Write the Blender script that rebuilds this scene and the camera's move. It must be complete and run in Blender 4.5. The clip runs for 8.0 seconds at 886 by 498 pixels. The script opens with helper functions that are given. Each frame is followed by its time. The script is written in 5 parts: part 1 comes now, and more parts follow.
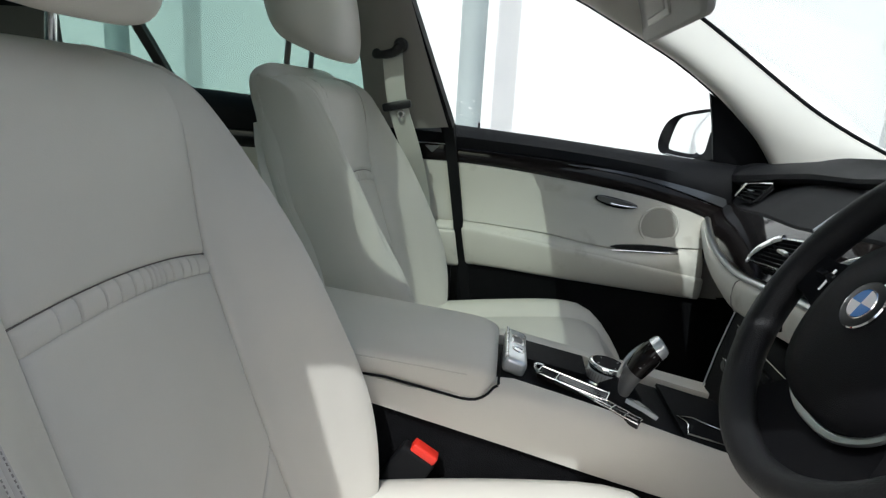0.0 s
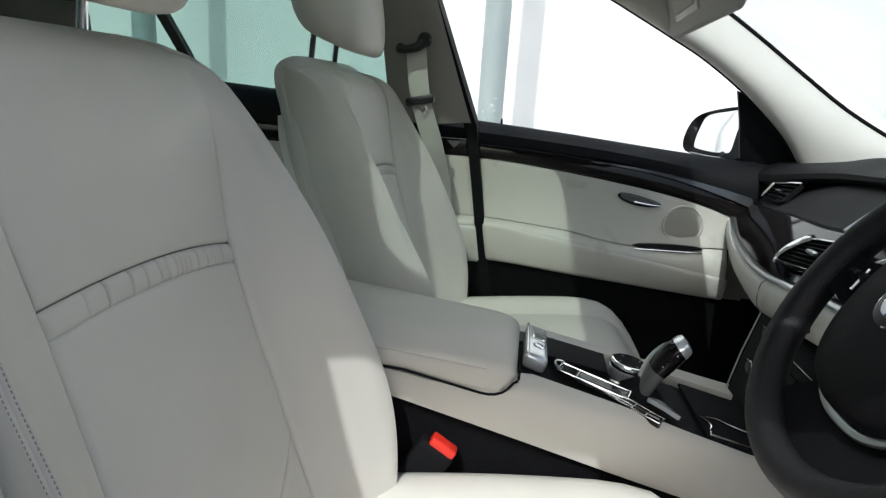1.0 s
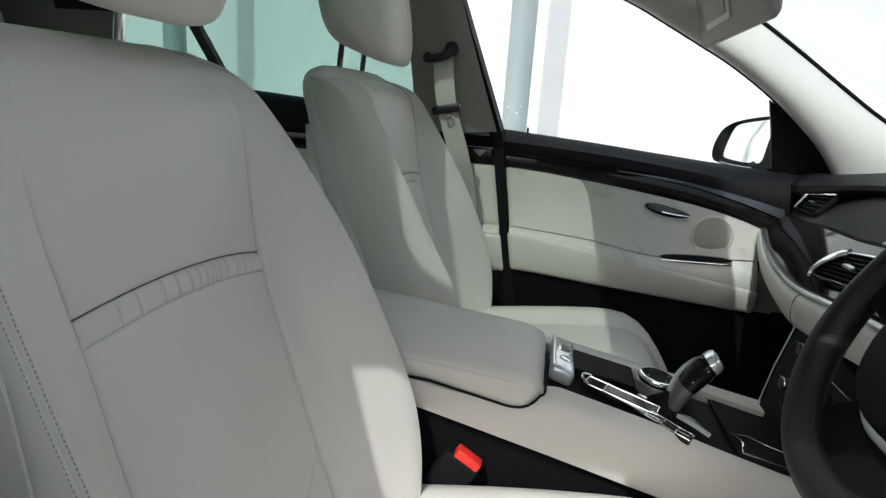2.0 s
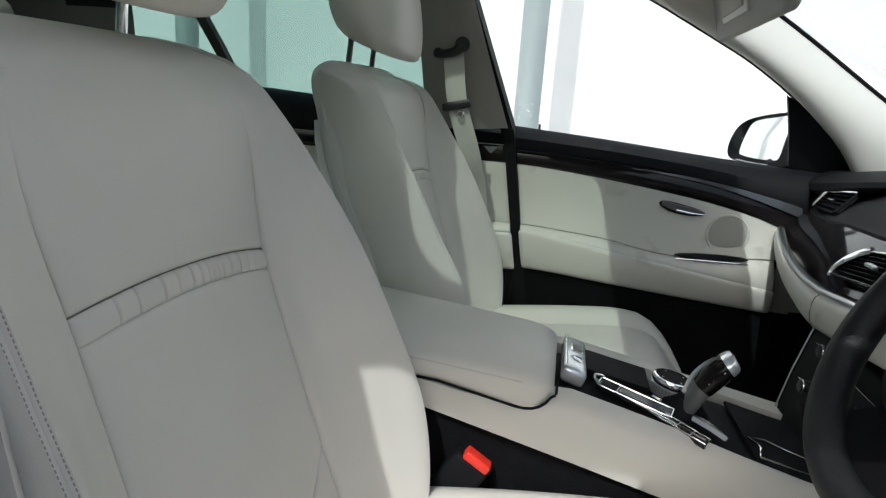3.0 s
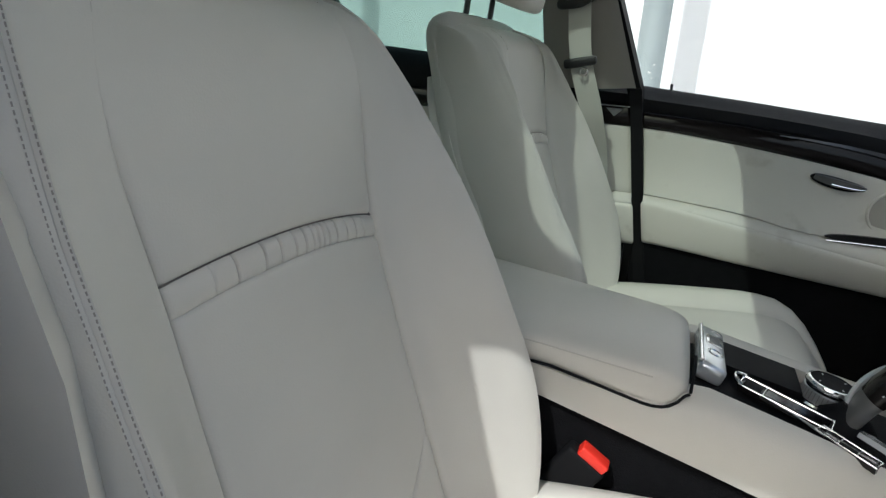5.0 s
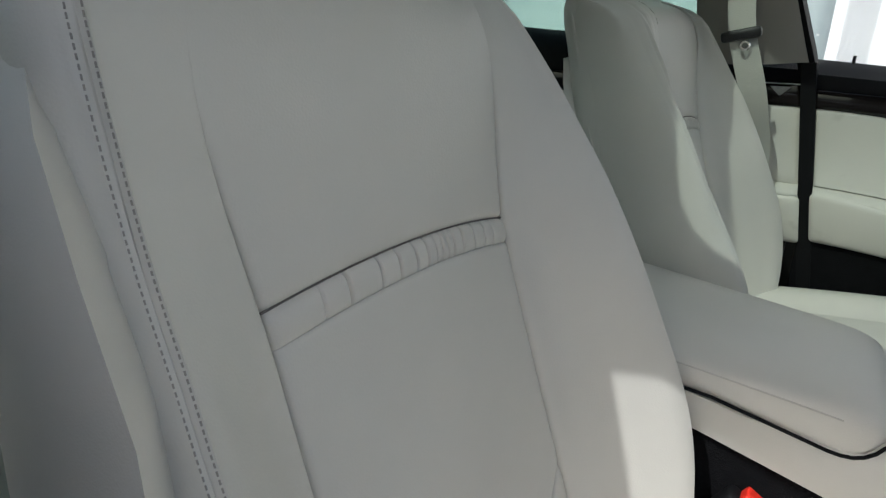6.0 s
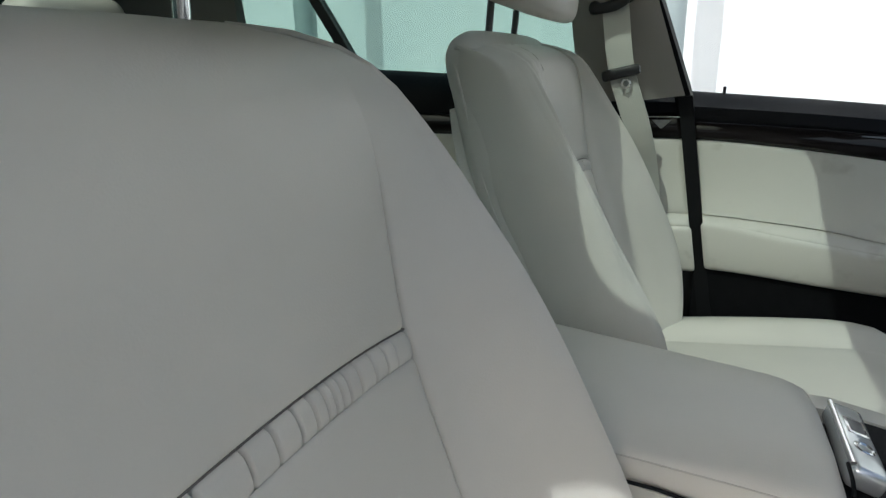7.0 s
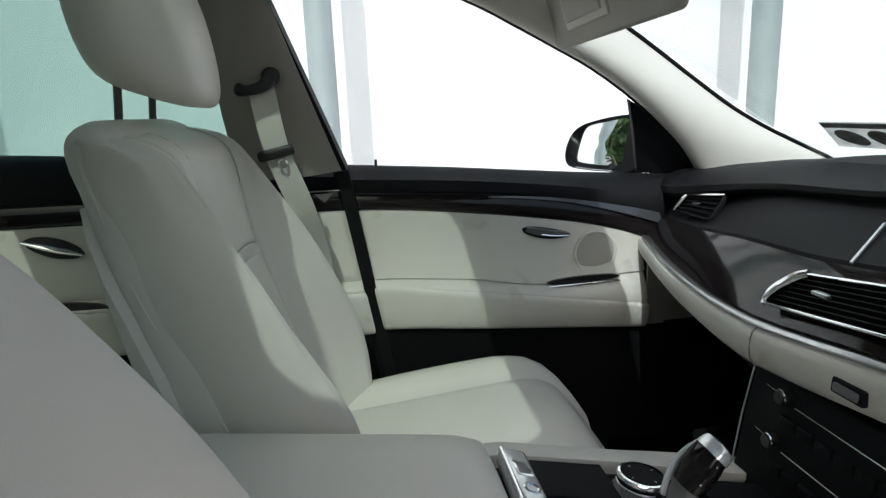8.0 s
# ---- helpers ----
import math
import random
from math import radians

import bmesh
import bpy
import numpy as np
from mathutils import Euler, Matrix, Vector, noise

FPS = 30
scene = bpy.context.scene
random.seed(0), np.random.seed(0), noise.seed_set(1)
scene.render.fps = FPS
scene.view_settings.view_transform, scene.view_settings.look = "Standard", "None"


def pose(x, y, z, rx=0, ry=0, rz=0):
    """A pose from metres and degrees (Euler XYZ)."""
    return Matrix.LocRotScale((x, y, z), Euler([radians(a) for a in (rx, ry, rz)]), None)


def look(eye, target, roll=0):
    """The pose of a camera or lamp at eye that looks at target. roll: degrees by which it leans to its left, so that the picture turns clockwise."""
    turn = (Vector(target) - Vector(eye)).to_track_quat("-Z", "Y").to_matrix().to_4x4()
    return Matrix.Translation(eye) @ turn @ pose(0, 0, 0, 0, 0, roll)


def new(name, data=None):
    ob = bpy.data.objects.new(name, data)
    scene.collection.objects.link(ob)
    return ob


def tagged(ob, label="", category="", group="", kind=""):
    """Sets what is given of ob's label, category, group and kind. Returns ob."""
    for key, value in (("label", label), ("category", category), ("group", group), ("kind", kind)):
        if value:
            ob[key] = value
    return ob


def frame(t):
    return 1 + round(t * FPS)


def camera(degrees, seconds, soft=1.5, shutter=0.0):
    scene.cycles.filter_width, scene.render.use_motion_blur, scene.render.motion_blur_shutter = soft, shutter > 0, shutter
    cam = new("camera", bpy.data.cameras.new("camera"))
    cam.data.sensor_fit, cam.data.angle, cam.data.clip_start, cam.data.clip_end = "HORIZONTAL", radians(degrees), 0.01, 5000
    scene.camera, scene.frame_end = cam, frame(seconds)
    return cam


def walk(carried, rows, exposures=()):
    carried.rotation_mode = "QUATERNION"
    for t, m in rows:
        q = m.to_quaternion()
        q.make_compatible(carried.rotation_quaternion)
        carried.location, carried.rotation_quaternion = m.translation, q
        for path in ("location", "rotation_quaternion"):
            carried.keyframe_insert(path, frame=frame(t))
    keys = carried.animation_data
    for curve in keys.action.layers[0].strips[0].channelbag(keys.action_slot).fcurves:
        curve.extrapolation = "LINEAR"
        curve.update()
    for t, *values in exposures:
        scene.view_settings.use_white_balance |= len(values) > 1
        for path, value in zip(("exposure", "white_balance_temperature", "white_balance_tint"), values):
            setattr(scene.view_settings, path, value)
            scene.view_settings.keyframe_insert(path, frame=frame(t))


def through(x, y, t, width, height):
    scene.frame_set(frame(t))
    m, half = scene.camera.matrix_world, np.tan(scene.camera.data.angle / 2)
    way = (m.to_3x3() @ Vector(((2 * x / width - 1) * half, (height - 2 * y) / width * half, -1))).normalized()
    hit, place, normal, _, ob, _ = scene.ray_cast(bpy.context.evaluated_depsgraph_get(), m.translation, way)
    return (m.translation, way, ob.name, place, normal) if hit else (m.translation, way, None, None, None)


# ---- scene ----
cam = camera(71.4, 8.0, 1.3)
PATH = [
    (0, (0.174, -0.879, 1.105), (-0.015, 1.054, 0.628), 3.4),
    (0.5, (0.174, -0.879, 1.101), (-0.051, 1.05, 0.62), 3.6),
    (1, (0.17, -0.878, 1.099), (-0.079, 1.046, 0.611), 3.9),
    (1.5, (0.17, -0.877, 1.097), (-0.103, 1.043, 0.609), 3.8),
    (2, (0.163, -0.874, 1.102), (-0.159, 1.043, 0.631), 4.0),
    (3.5, (0.163, -0.85, 1.095), (-0.197, 1.056, 0.604), 3.9),
    (4, (0.156, -0.844, 1.095), (-0.214, 1.053, 0.579), 4.1),
    (4.5, (0.148, -0.828, 1.091), (-0.285, 1.046, 0.542), 4.3),
    (5, (0.126, -0.79, 1.082), (-0.53, 0.999, 0.475), 3.8),
    (5.2, (0.108, -0.771, 1.086), (-0.683, 0.95, 0.446), 4.1),
    (6.3, (0.069, -0.702, 1.077), (-0.944, 0.887, 0.406), 0.9),
    (6.5, (0.052, -0.681, 1.08), (-0.931, 0.927, 0.412), 1.6),
    (6.8, (0.045, -0.648, 1.094), (-0.822, 1.049, 0.485), -0.1),
    (7, (0.034, -0.628, 1.107), (-0.686, 1.145, 0.526), -1.4),
    (7.2, (0.027, -0.618, 1.112), (-0.528, 1.23, 0.58), -0.9),
    (7.5, (0.025, -0.608, 1.125), (-0.24, 1.311, 0.628), 1.7),
    (7.6, (0.027, -0.605, 1.128), (-0.165, 1.33, 0.658), 1.1),
    (7.8, (0.040, -0.600, 1.143), (0.082, 1.352, 0.711), -0.8),
    (7.9, (0.049, -0.591, 1.143), (0.222, 1.356, 0.713), -1.8),
    (8, (0.053, -0.586, 1.142), (0.3, 1.351, 0.708), -2.3),
]
walk(cam, [(t, look(eye, target, roll)) for t, eye, target, roll in PATH], [(0.0, 0.27, 5900, 4), (6.3, 0.27, 5900, 4), (7.2, 0.33, 5900, 4), (7.6, 0.32, 5900, 4), (8.0, 0.28, 5900, 4)])

# ---- light ----
LIGHT_WAY = Vector((0.30, 1.0, -1.30)).normalized()   # the way the sunlight travels
world = bpy.data.worlds.new("sky")
scene.world = world
world.use_nodes = True
wn = world.node_tree.nodes
sky = wn.new("ShaderNodeTexSky")
sky.sky_type, sky.sun_disc = "NISHITA", False
sky.dust_density, sky.ozone_density = 5.0, 0.6      # a hazy summer sky
sky.sun_elevation = math.asin(-LIGHT_WAY.z)
sky.sun_rotation = math.atan2(-LIGHT_WAY.x, -LIGHT_WAY.y)
world.node_tree.links.new(sky.outputs[0], wn["Background"].inputs[0])
wn["Background"].inputs[1].default_value = 0.15
sun_data = bpy.data.lights.new("sun", "SUN")
sun_data.energy, sun_data.angle, sun_data.color = 2.4, radians(0.6), (1.0, 0.96, 0.91)
sun = new("sun", sun_data)
sun.matrix_world = look(-LIGHT_WAY * 20, (0, 0, 0))


# ---- materials ----
def material(name, color, rough=0.5, metal=0.0, vary=0.06, vary_scale=6.0, fine=0.0, fine_scale=900.0, spec=0.5,
             stain=None, stain_scale=9.0, bump2=0.0, bump2_scale=60.0, coat=0.0, through=0.0):
    """A surface with colour variation at two scales, uneven gloss and fine relief."""
    m = bpy.data.materials.new(name)
    m.use_nodes = True
    n, l = m.node_tree.nodes, m.node_tree.links
    b = n["Principled BSDF"]
    b.inputs["Metallic"].default_value = metal
    b.inputs["Specular IOR Level"].default_value = spec
    b.inputs["Coat Weight"].default_value = coat
    b.inputs["Coat Roughness"].default_value = 0.04
    tc = n.new("ShaderNodeTexCoord")
    big = n.new("ShaderNodeTexNoise")
    big.inputs["Scale"].default_value, big.inputs["Detail"].default_value = vary_scale, 5.0
    l.new(tc.outputs["Object"], big.inputs["Vector"])
    ramp = n.new("ShaderNodeMapRange")
    ramp.inputs["From Min"].default_value, ramp.inputs["From Max"].default_value = 0.25, 0.75
    ramp.inputs["To Min"].default_value, ramp.inputs["To Max"].default_value = 1.0 - vary, 1.0 + vary
    l.new(big.outputs["Fac"], ramp.inputs["Value"])
    mul = n.new("ShaderNodeMix")
    mul.data_type, mul.blend_type = "RGBA", "MULTIPLY"
    mul.inputs[0].default_value = 1.0
    mul.inputs[6].default_value = (*color, 1)
    l.new(ramp.outputs[0], mul.inputs[7])
    out = mul.outputs[2]
    if stain:
        st = n.new("ShaderNodeTexNoise")
        st.inputs["Scale"].default_value, st.inputs["Detail"].default_value = stain_scale, 3.0
        l.new(tc.outputs["Object"], st.inputs["Vector"])
        sr = n.new("ShaderNodeMapRange")
        sr.inputs["From Min"].default_value, sr.inputs["From Max"].default_value = 0.62, 0.78
        sr.inputs["To Max"].default_value = 0.45
        l.new(st.outputs["Fac"], sr.inputs["Value"])
        mix = n.new("ShaderNodeMix")
        mix.data_type = "RGBA"
        l.new(sr.outputs[0], mix.inputs[0])
        l.new(out, mix.inputs[6])
        mix.inputs[7].default_value = (*stain, 1)
        out = mix.outputs[2]
    l.new(out, b.inputs["Base Color"])
    rr = n.new("ShaderNodeMapRange")
    rr.inputs["To Min"].default_value, rr.inputs["To Max"].default_value = rough * 0.85, min(1.0, rough * 1.15)
    l.new(big.outputs["Fac"], rr.inputs["Value"])
    l.new(rr.outputs[0], b.inputs["Roughness"])
    last = None
    if fine:
        grain = n.new("ShaderNodeTexVoronoi")
        grain.inputs["Scale"].default_value = fine_scale
        l.new(tc.outputs["Object"], grain.inputs["Vector"])
        bp = n.new("ShaderNodeBump")
        bp.inputs["Strength"].default_value, bp.inputs["Distance"].default_value = fine, 0.0006
        l.new(grain.outputs["Distance"], bp.inputs["Height"])
        last = bp
    if bump2:
        soft = n.new("ShaderNodeTexNoise")
        soft.inputs["Scale"].default_value, soft.inputs["Detail"].default_value = bump2_scale, 2.0
        l.new(tc.outputs["Object"], soft.inputs["Vector"])
        b2 = n.new("ShaderNodeBump")
        b2.inputs["Strength"].default_value, b2.inputs["Distance"].default_value = bump2, 0.004
        l.new(soft.outputs["Fac"], b2.inputs["Height"])
        if last:
            l.new(last.outputs[0], b2.inputs["Normal"])
        last = b2
    if last:
        l.new(last.outputs[0], b.inputs["Normal"])
    if through:      # thin paper lets some light pass
        thin, both = n.new("ShaderNodeBsdfTranslucent"), n.new("ShaderNodeMixShader")
        both.inputs[0].default_value = through
        l.new(out, thin.inputs["Color"])
        l.new(b.outputs[0], both.inputs[1])
        l.new(thin.outputs[0], both.inputs[2])
        l.new(both.outputs[0], n["Material Output"].inputs[0])
    return m


def glass(name, tint, gloss=0.02, sheen=0.7):
    """Window glass: each of a pane's two faces is tinted clear, with a reflection that grows at grazing angles."""
    m = bpy.data.materials.new(name)
    m.use_nodes = True
    n, l = m.node_tree.nodes, m.node_tree.links
    n.remove(n["Principled BSDF"])
    clear, shine, mix = n.new("ShaderNodeBsdfTransparent"), n.new("ShaderNodeBsdfGlossy"), n.new("ShaderNodeMixShader")
    face, power, scale = n.new("ShaderNodeLayerWeight"), n.new("ShaderNodeMath"), n.new("ShaderNodeMapRange")
    clear.inputs[0].default_value = (*(math.sqrt(c) for c in tint), 1)
    shine.inputs["Roughness"].default_value = gloss
    power.operation = "POWER"
    power.inputs[1].default_value = 5.0
    scale.inputs["To Min"].default_value, scale.inputs["To Max"].default_value = 0.03 * min(1.0, sheen * 2), sheen
    l.new(face.outputs["Facing"], power.inputs[0])
    l.new(power.outputs[0], scale.inputs["Value"])
    l.new(scale.outputs[0], mix.inputs[0])
    l.new(clear.outputs[0], mix.inputs[1])
    l.new(shine.outputs[0], mix.inputs[2])
    l.new(mix.outputs[0], n["Material Output"].inputs[0])
    return m


LEATHER = material("ivory_leather", (0.66, 0.632, 0.575), 0.42, vary=0.05, vary_scale=6, fine=0.17, fine_scale=620, bump2=0.09, bump2_scale=16)
DOOR_LEATHER = material("ivory_door_leather", (0.62, 0.60, 0.545), 0.48, vary=0.04, vary_scale=4, fine=0.3, fine_scale=700,
                        stain=(0.34, 0.31, 0.26), stain_scale=17, bump2=0.05, bump2_scale=30)
PLASTIC_IVORY = material("ivory_plastic", (0.55, 0.52, 0.47), 0.5, vary=0.03, fine=0.2, fine_scale=1200)
SHELL = material("pale_moulded_plastic", (0.72, 0.69, 0.64), 0.55, vary=0.05, fine=0.15, fine_scale=900)
SEAM = material("grey_thread", (0.30, 0.28, 0.26), 0.8, vary=0.1, vary_scale=200)
THREAD = material("grey_stitch_thread", (0.34, 0.315, 0.285), 0.75, vary=0.1, vary_scale=300)
# darker copy of the thread that puts groove shade into the colour
SEAM_SHADE = material("shaded_seam_thread", (0.20, 0.18, 0.16), 0.85, vary=0.1, vary_scale=200)
# pillar trim and lining end with their shade mixed into a darker base
SHADED_TRIM = material("shaded_trim", (0.27, 0.25, 0.225), 0.8, vary=0.04, fine=0.3, fine_scale=1500)
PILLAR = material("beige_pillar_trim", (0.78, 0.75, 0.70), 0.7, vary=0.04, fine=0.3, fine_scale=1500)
CLOTH = material("grey_headliner_cloth", (0.46, 0.44, 0.41), 0.9, vary=0.05, fine=0.5, fine_scale=1600)
BLACK_SOFT = material("black_soft_plastic", (0.007, 0.007, 0.0085), 0.6, spec=0.18, vary=0.12, fine=0.5, fine_scale=1100)
BLACK_TRIM = material("black_hard_plastic", (0.012, 0.012, 0.013), 0.4, vary=0.1, fine=0.15, fine_scale=1500)
RUBBER = material("black_rubber_seal", (0.007, 0.007, 0.008), 0.7, spec=0.15, vary=0.1)
BLADE = material("dark_grey_lacquer", (0.055, 0.057, 0.062), 0.16, vary=0.08, coat=0.3, bump2=0.02, bump2_scale=8)
WORN_SILVER = material("worn_silver_print", (0.30, 0.30, 0.295), 0.5, vary=0.25, vary_scale=120)
GLOSS = material("black_piano_lacquer", (0.010, 0.008, 0.008), 0.07, vary=0.1, spec=0.24, bump2=0.02, bump2_scale=8)
HUB_BLACK = material("matt_black_hub", (0.005, 0.005, 0.006), 0.6, spec=0.13, vary=0.1, fine=0.4, fine_scale=1100)
CARPET = material("black_carpet", (0.0065, 0.0065, 0.0075), 0.95, spec=0.1, vary=0.25, vary_scale=40, fine=1.0, fine_scale=500)
WHEEL_LEATHER = material("black_wheel_leather", (0.009, 0.009, 0.010), 0.45, spec=0.27, vary=0.12, fine=0.6, fine_scale=900, bump2=0.08, bump2_scale=40)
CHROME = material("chrome", (0.80, 0.80, 0.80), 0.12, metal=1.0, vary=0.05, vary_scale=30)
SATIN = material("satin_silver", (0.62, 0.63, 0.63), 0.32, metal=1.0, vary=0.05, vary_scale=20)
PALE_SILVER = material("pale_silver_plastic", (0.76, 0.78, 0.79), 0.20, metal=0.6, vary=0.05)
LEVER_GREY = material("light_grey_satin", (0.36, 0.36, 0.36), 0.35, vary=0.05)
GREY_SATIN = material("dark_grey_satin", (0.14, 0.14, 0.14), 0.35, vary=0.05)
RED = material("red_release_button", (0.75, 0.035, 0.02), 0.38, vary=0.05)
BADGE_BLUE = material("blue_enamel", (0.05, 0.20, 0.55), 0.2, vary=0.03)
BADGE_WHITE = material("white_enamel", (0.78, 0.80, 0.82), 0.2, vary=0.02)
WEBBING = material("light_grey_belt_webbing", (0.50, 0.50, 0.455), 0.75, vary=0.05, fine=0.5, fine_scale=420)
GLASS = glass("clear_side_glass", (0.95, 0.97, 0.965))
SCREEN = glass("windscreen_glass", (0.76, 0.80, 0.79), 0.02, 0.22)
TINTED = glass("green_tinted_glass", (0.255, 0.375, 0.335))
ROOF_GLASS = glass("smoked_roof_glass", (0.42, 0.47, 0.41))
MIRROR = material("mirror_silver", (0.86, 0.88, 0.88), 0.015, metal=1.0, vary=0.0)
PAINT = material("dark_car_paint", (0.02, 0.022, 0.026), 0.2, vary=0.05, coat=1.0)
WALL_WHITE = material("white_wall_cladding", (0.86, 0.865, 0.865), 0.6, vary=0.03, vary_scale=0.8)
WALL_GREY = material("grey_render", (0.17, 0.165, 0.16), 0.85, vary=0.15, vary_scale=1.2, bump2=0.2, bump2_scale=40)
POST_GREY = material("galvanised_post", (0.36, 0.41, 0.41), 0.5, metal=0.1, vary=0.12, vary_scale=5, bump2=0.1, bump2_scale=30)
PAPER = material("white_card", (0.75, 0.75, 0.72), 0.7, vary=0.03)
CARD = material("mottled_grey_card", (0.78, 0.78, 0.76), 0.6, vary=0.2, vary_scale=25, through=0.7)
INK = material("grey_print", (0.28, 0.28, 0.27), 0.6, vary=0.35, vary_scale=40, through=0.7)
WHITE_PRINT = material("white_print", (0.7, 0.7, 0.7), 0.5, vary=0.02)
GROUND = material("pale_concrete", (0.40, 0.385, 0.36), 0.9, vary=0.2, vary_scale=0.6, fine=0.8, fine_scale=60)
BARK = material("brown_bark", (0.13, 0.10, 0.07), 0.9, vary=0.3, vary_scale=12, bump2=0.6, bump2_scale=30)
LEAF = material("green_leaves", (0.07, 0.13, 0.035), 0.55, vary=0.45, vary_scale=1.5)
DARK_CLOTH = material("dark_grey_trim_cloth", (0.10, 0.098, 0.09), 0.85, vary=0.08, fine=0.3, fine_scale=900)


# ---- building helpers ----
def link_mesh(name, bm, mat, parent=None, label="", sharp=38.0):
    bmesh.ops.recalc_face_normals(bm, faces=bm.faces)
    if parent:
        base = parent
        while base.parent:
            base = base.parent
        bmesh.ops.translate(bm, verts=bm.verts, vec=-base.location)
    me = bpy.data.meshes.new(name)
    bm.to_mesh(me)
    bm.free()
    me.polygons.foreach_set("use_smooth", [True] * len(me.polygons))
    me.set_sharp_from_angle(angle=radians(sharp))
    me.materials.append(mat)
    ob = new(name, me)
    if parent:
        ob.parent = parent
    if label:
        ob["label"] = label
    return ob


def part(name, bm, mat, parent, label="", sharp=38.0):
    return link_mesh(name, bm, mat, parent, label, sharp)


def thing(name, place, label, category, group="", kind=""):
    ob = new(name)
    ob.empty_display_size = 0.05
    ob.location = place
    return tagged(ob, label, category, group, kind)


def setting(name, bm, mat, label, category, sharp=38.0):
    return tagged(link_mesh(name, bm, mat, None, "", sharp), label, category, "", "structure")


def lerp(a, b, t):
    return a + (b - a) * t


def table(x, xs, ys):
    return float(np.interp(x, xs, ys))


def box(center, size, bevel=0.0, turn=None, segments=2, bm=None):
    own = bmesh.new()
    bmesh.ops.create_cube(own, size=1.0)
    bmesh.ops.scale(own, verts=own.verts, vec=size)
    if bevel:
        bmesh.ops.bevel(own, geom=own.edges, offset=bevel, segments=segments, profile=0.5, affect="EDGES")
    m = Matrix.Translation(center)
    if turn:
        m = m @ turn.to_matrix().to_4x4() if not isinstance(turn, Matrix) else m @ turn
    bmesh.ops.transform(own, matrix=m, verts=own.verts)
    if bm is None:
        return own
    merge(bm, own)
    return bm


def merge(bm, other):
    me = bpy.data.meshes.new("tmp")
    other.to_mesh(me)
    other.free()
    bm.from_mesh(me)
    bpy.data.meshes.remove(me)
    return bm


def loft(rings, closed=True, caps=True, bm=None):
    bm = bm or bmesh.new()
    rows = [[bm.verts.new(p) for p in ring] for ring in rings]
    n = len(rows[0])
    for a, b in zip(rows, rows[1:]):
        for i in range(n if closed else n - 1):
            j = (i + 1) % n
            bm.faces.new((a[i], a[j], b[j], b[i]))
    if caps and closed:
        bm.faces.new(rows[0])
        bm.faces.new(rows[-1])
    return bm


def sheet(fn, us, vs, thick=0.0, bm=None):
    """A surface fn(u, v), given a thickness."""
    own = loft([[fn(u, v) for u in us] for v in vs], closed=False, caps=False)
    if thick:
        bmesh.ops.recalc_face_normals(own, faces=own.faces)
        own.normal_update()
        rim = [e for e in own.edges if e.is_boundary]
        faces = list(own.faces)
        twin = {v: own.verts.new(v.co - v.normal * thick) for v in list(own.verts)}
        for f in faces:
            own.faces.new([twin[v] for v in reversed(f.verts)])
        for e in rim:
            p, q = e.verts
            own.faces.new((p, q, twin[q], twin[p]))
    return own if bm is None else merge(bm, own)


def steps(a, b, n):
    return [lerp(a, b, i / n) for i in range(n + 1)]


def curve_points(pts, n=8):
    """Catmull-Rom through the points."""
    p = [Vector(q) for q in pts]
    p = [p[0] * 2 - p[1]] + p + [p[-1] * 2 - p[-2]]
    out = []
    for i in range(1, len(p) - 2):
        for k in range(n):
            t = k / n
            a, b, c, d = p[i - 1], p[i], p[i + 1], p[i + 2]
            out.append(0.5 * (2 * b + (c - a) * t + (2 * a - 5 * b + 4 * c - d) * t * t + (3 * b - a - 3 * c + d) * t ** 3))
    out.append(p[-2])
    return out


def tube(pts, radius, sides=10, bm=None, flat=1.0, up=Vector((0, 0, 1)), caps=True):
    """A rod along points; flat squashes it along up."""
    pts = [Vector(p) for p in pts]
    rings = []
    for i, p in enumerate(pts):
        way = (pts[min(i + 1, len(pts) - 1)] - pts[max(i - 1, 0)]).normalized()
        side = way.cross(up)
        side = side.normalized() if side.length > 1e-4 else Vector((1, 0, 0))
        top = side.cross(way).normalized()
        r = radius[i] if isinstance(radius, (list, tuple)) else radius
        rings.append([p + side * math.cos(a) * r + top * math.sin(a) * r * flat for a in (2 * math.pi * k / sides for k in range(sides))])
    return loft(rings, True, caps, bm)


def ribbon(pts, widths, wide, thick, bm=None):
    """A flat band along points, its width along the vector wide."""
    pts = [Vector(p) for p in pts]
    rings = []
    for i, p in enumerate(pts):
        way = (pts[min(i + 1, len(pts) - 1)] - pts[max(i - 1, 0)]).normalized()
        w = Vector(wide[i] if isinstance(wide, list) else wide)
        w = (w - way * w.dot(way)).normalized()
        nrm = way.cross(w).normalized()
        h = (widths[i] if isinstance(widths, list) else widths) / 2
        rings.append([p + w * h + nrm * thick / 2, p - w * h + nrm * thick / 2, p - w * h - nrm * thick / 2, p + w * h - nrm * thick / 2])
    return loft(rings, True, True, bm)


def lathe(profile, center, axis, sides=32, bm=None, ring=False):
    """Turns (radius, height) round an axis through center; a ring is left open in its middle."""
    if ring:
        profile = list(profile) + [profile[0]]
    axis = Vector(axis).normalized()
    a = axis.orthogonal().normalized()
    b = axis.cross(a)
    c = Vector(center)
    rings = [[c + axis * h + (a * math.cos(t) + b * math.sin(t)) * r for t in (2 * math.pi * k / sides for k in range(sides))] for r, h in profile]
    return loft(rings, True, not ring, bm)


FLOOR = 0.30      # the car's floor over the road
SEAT_Y = 0.40     # the seats' middle, off the car's middle


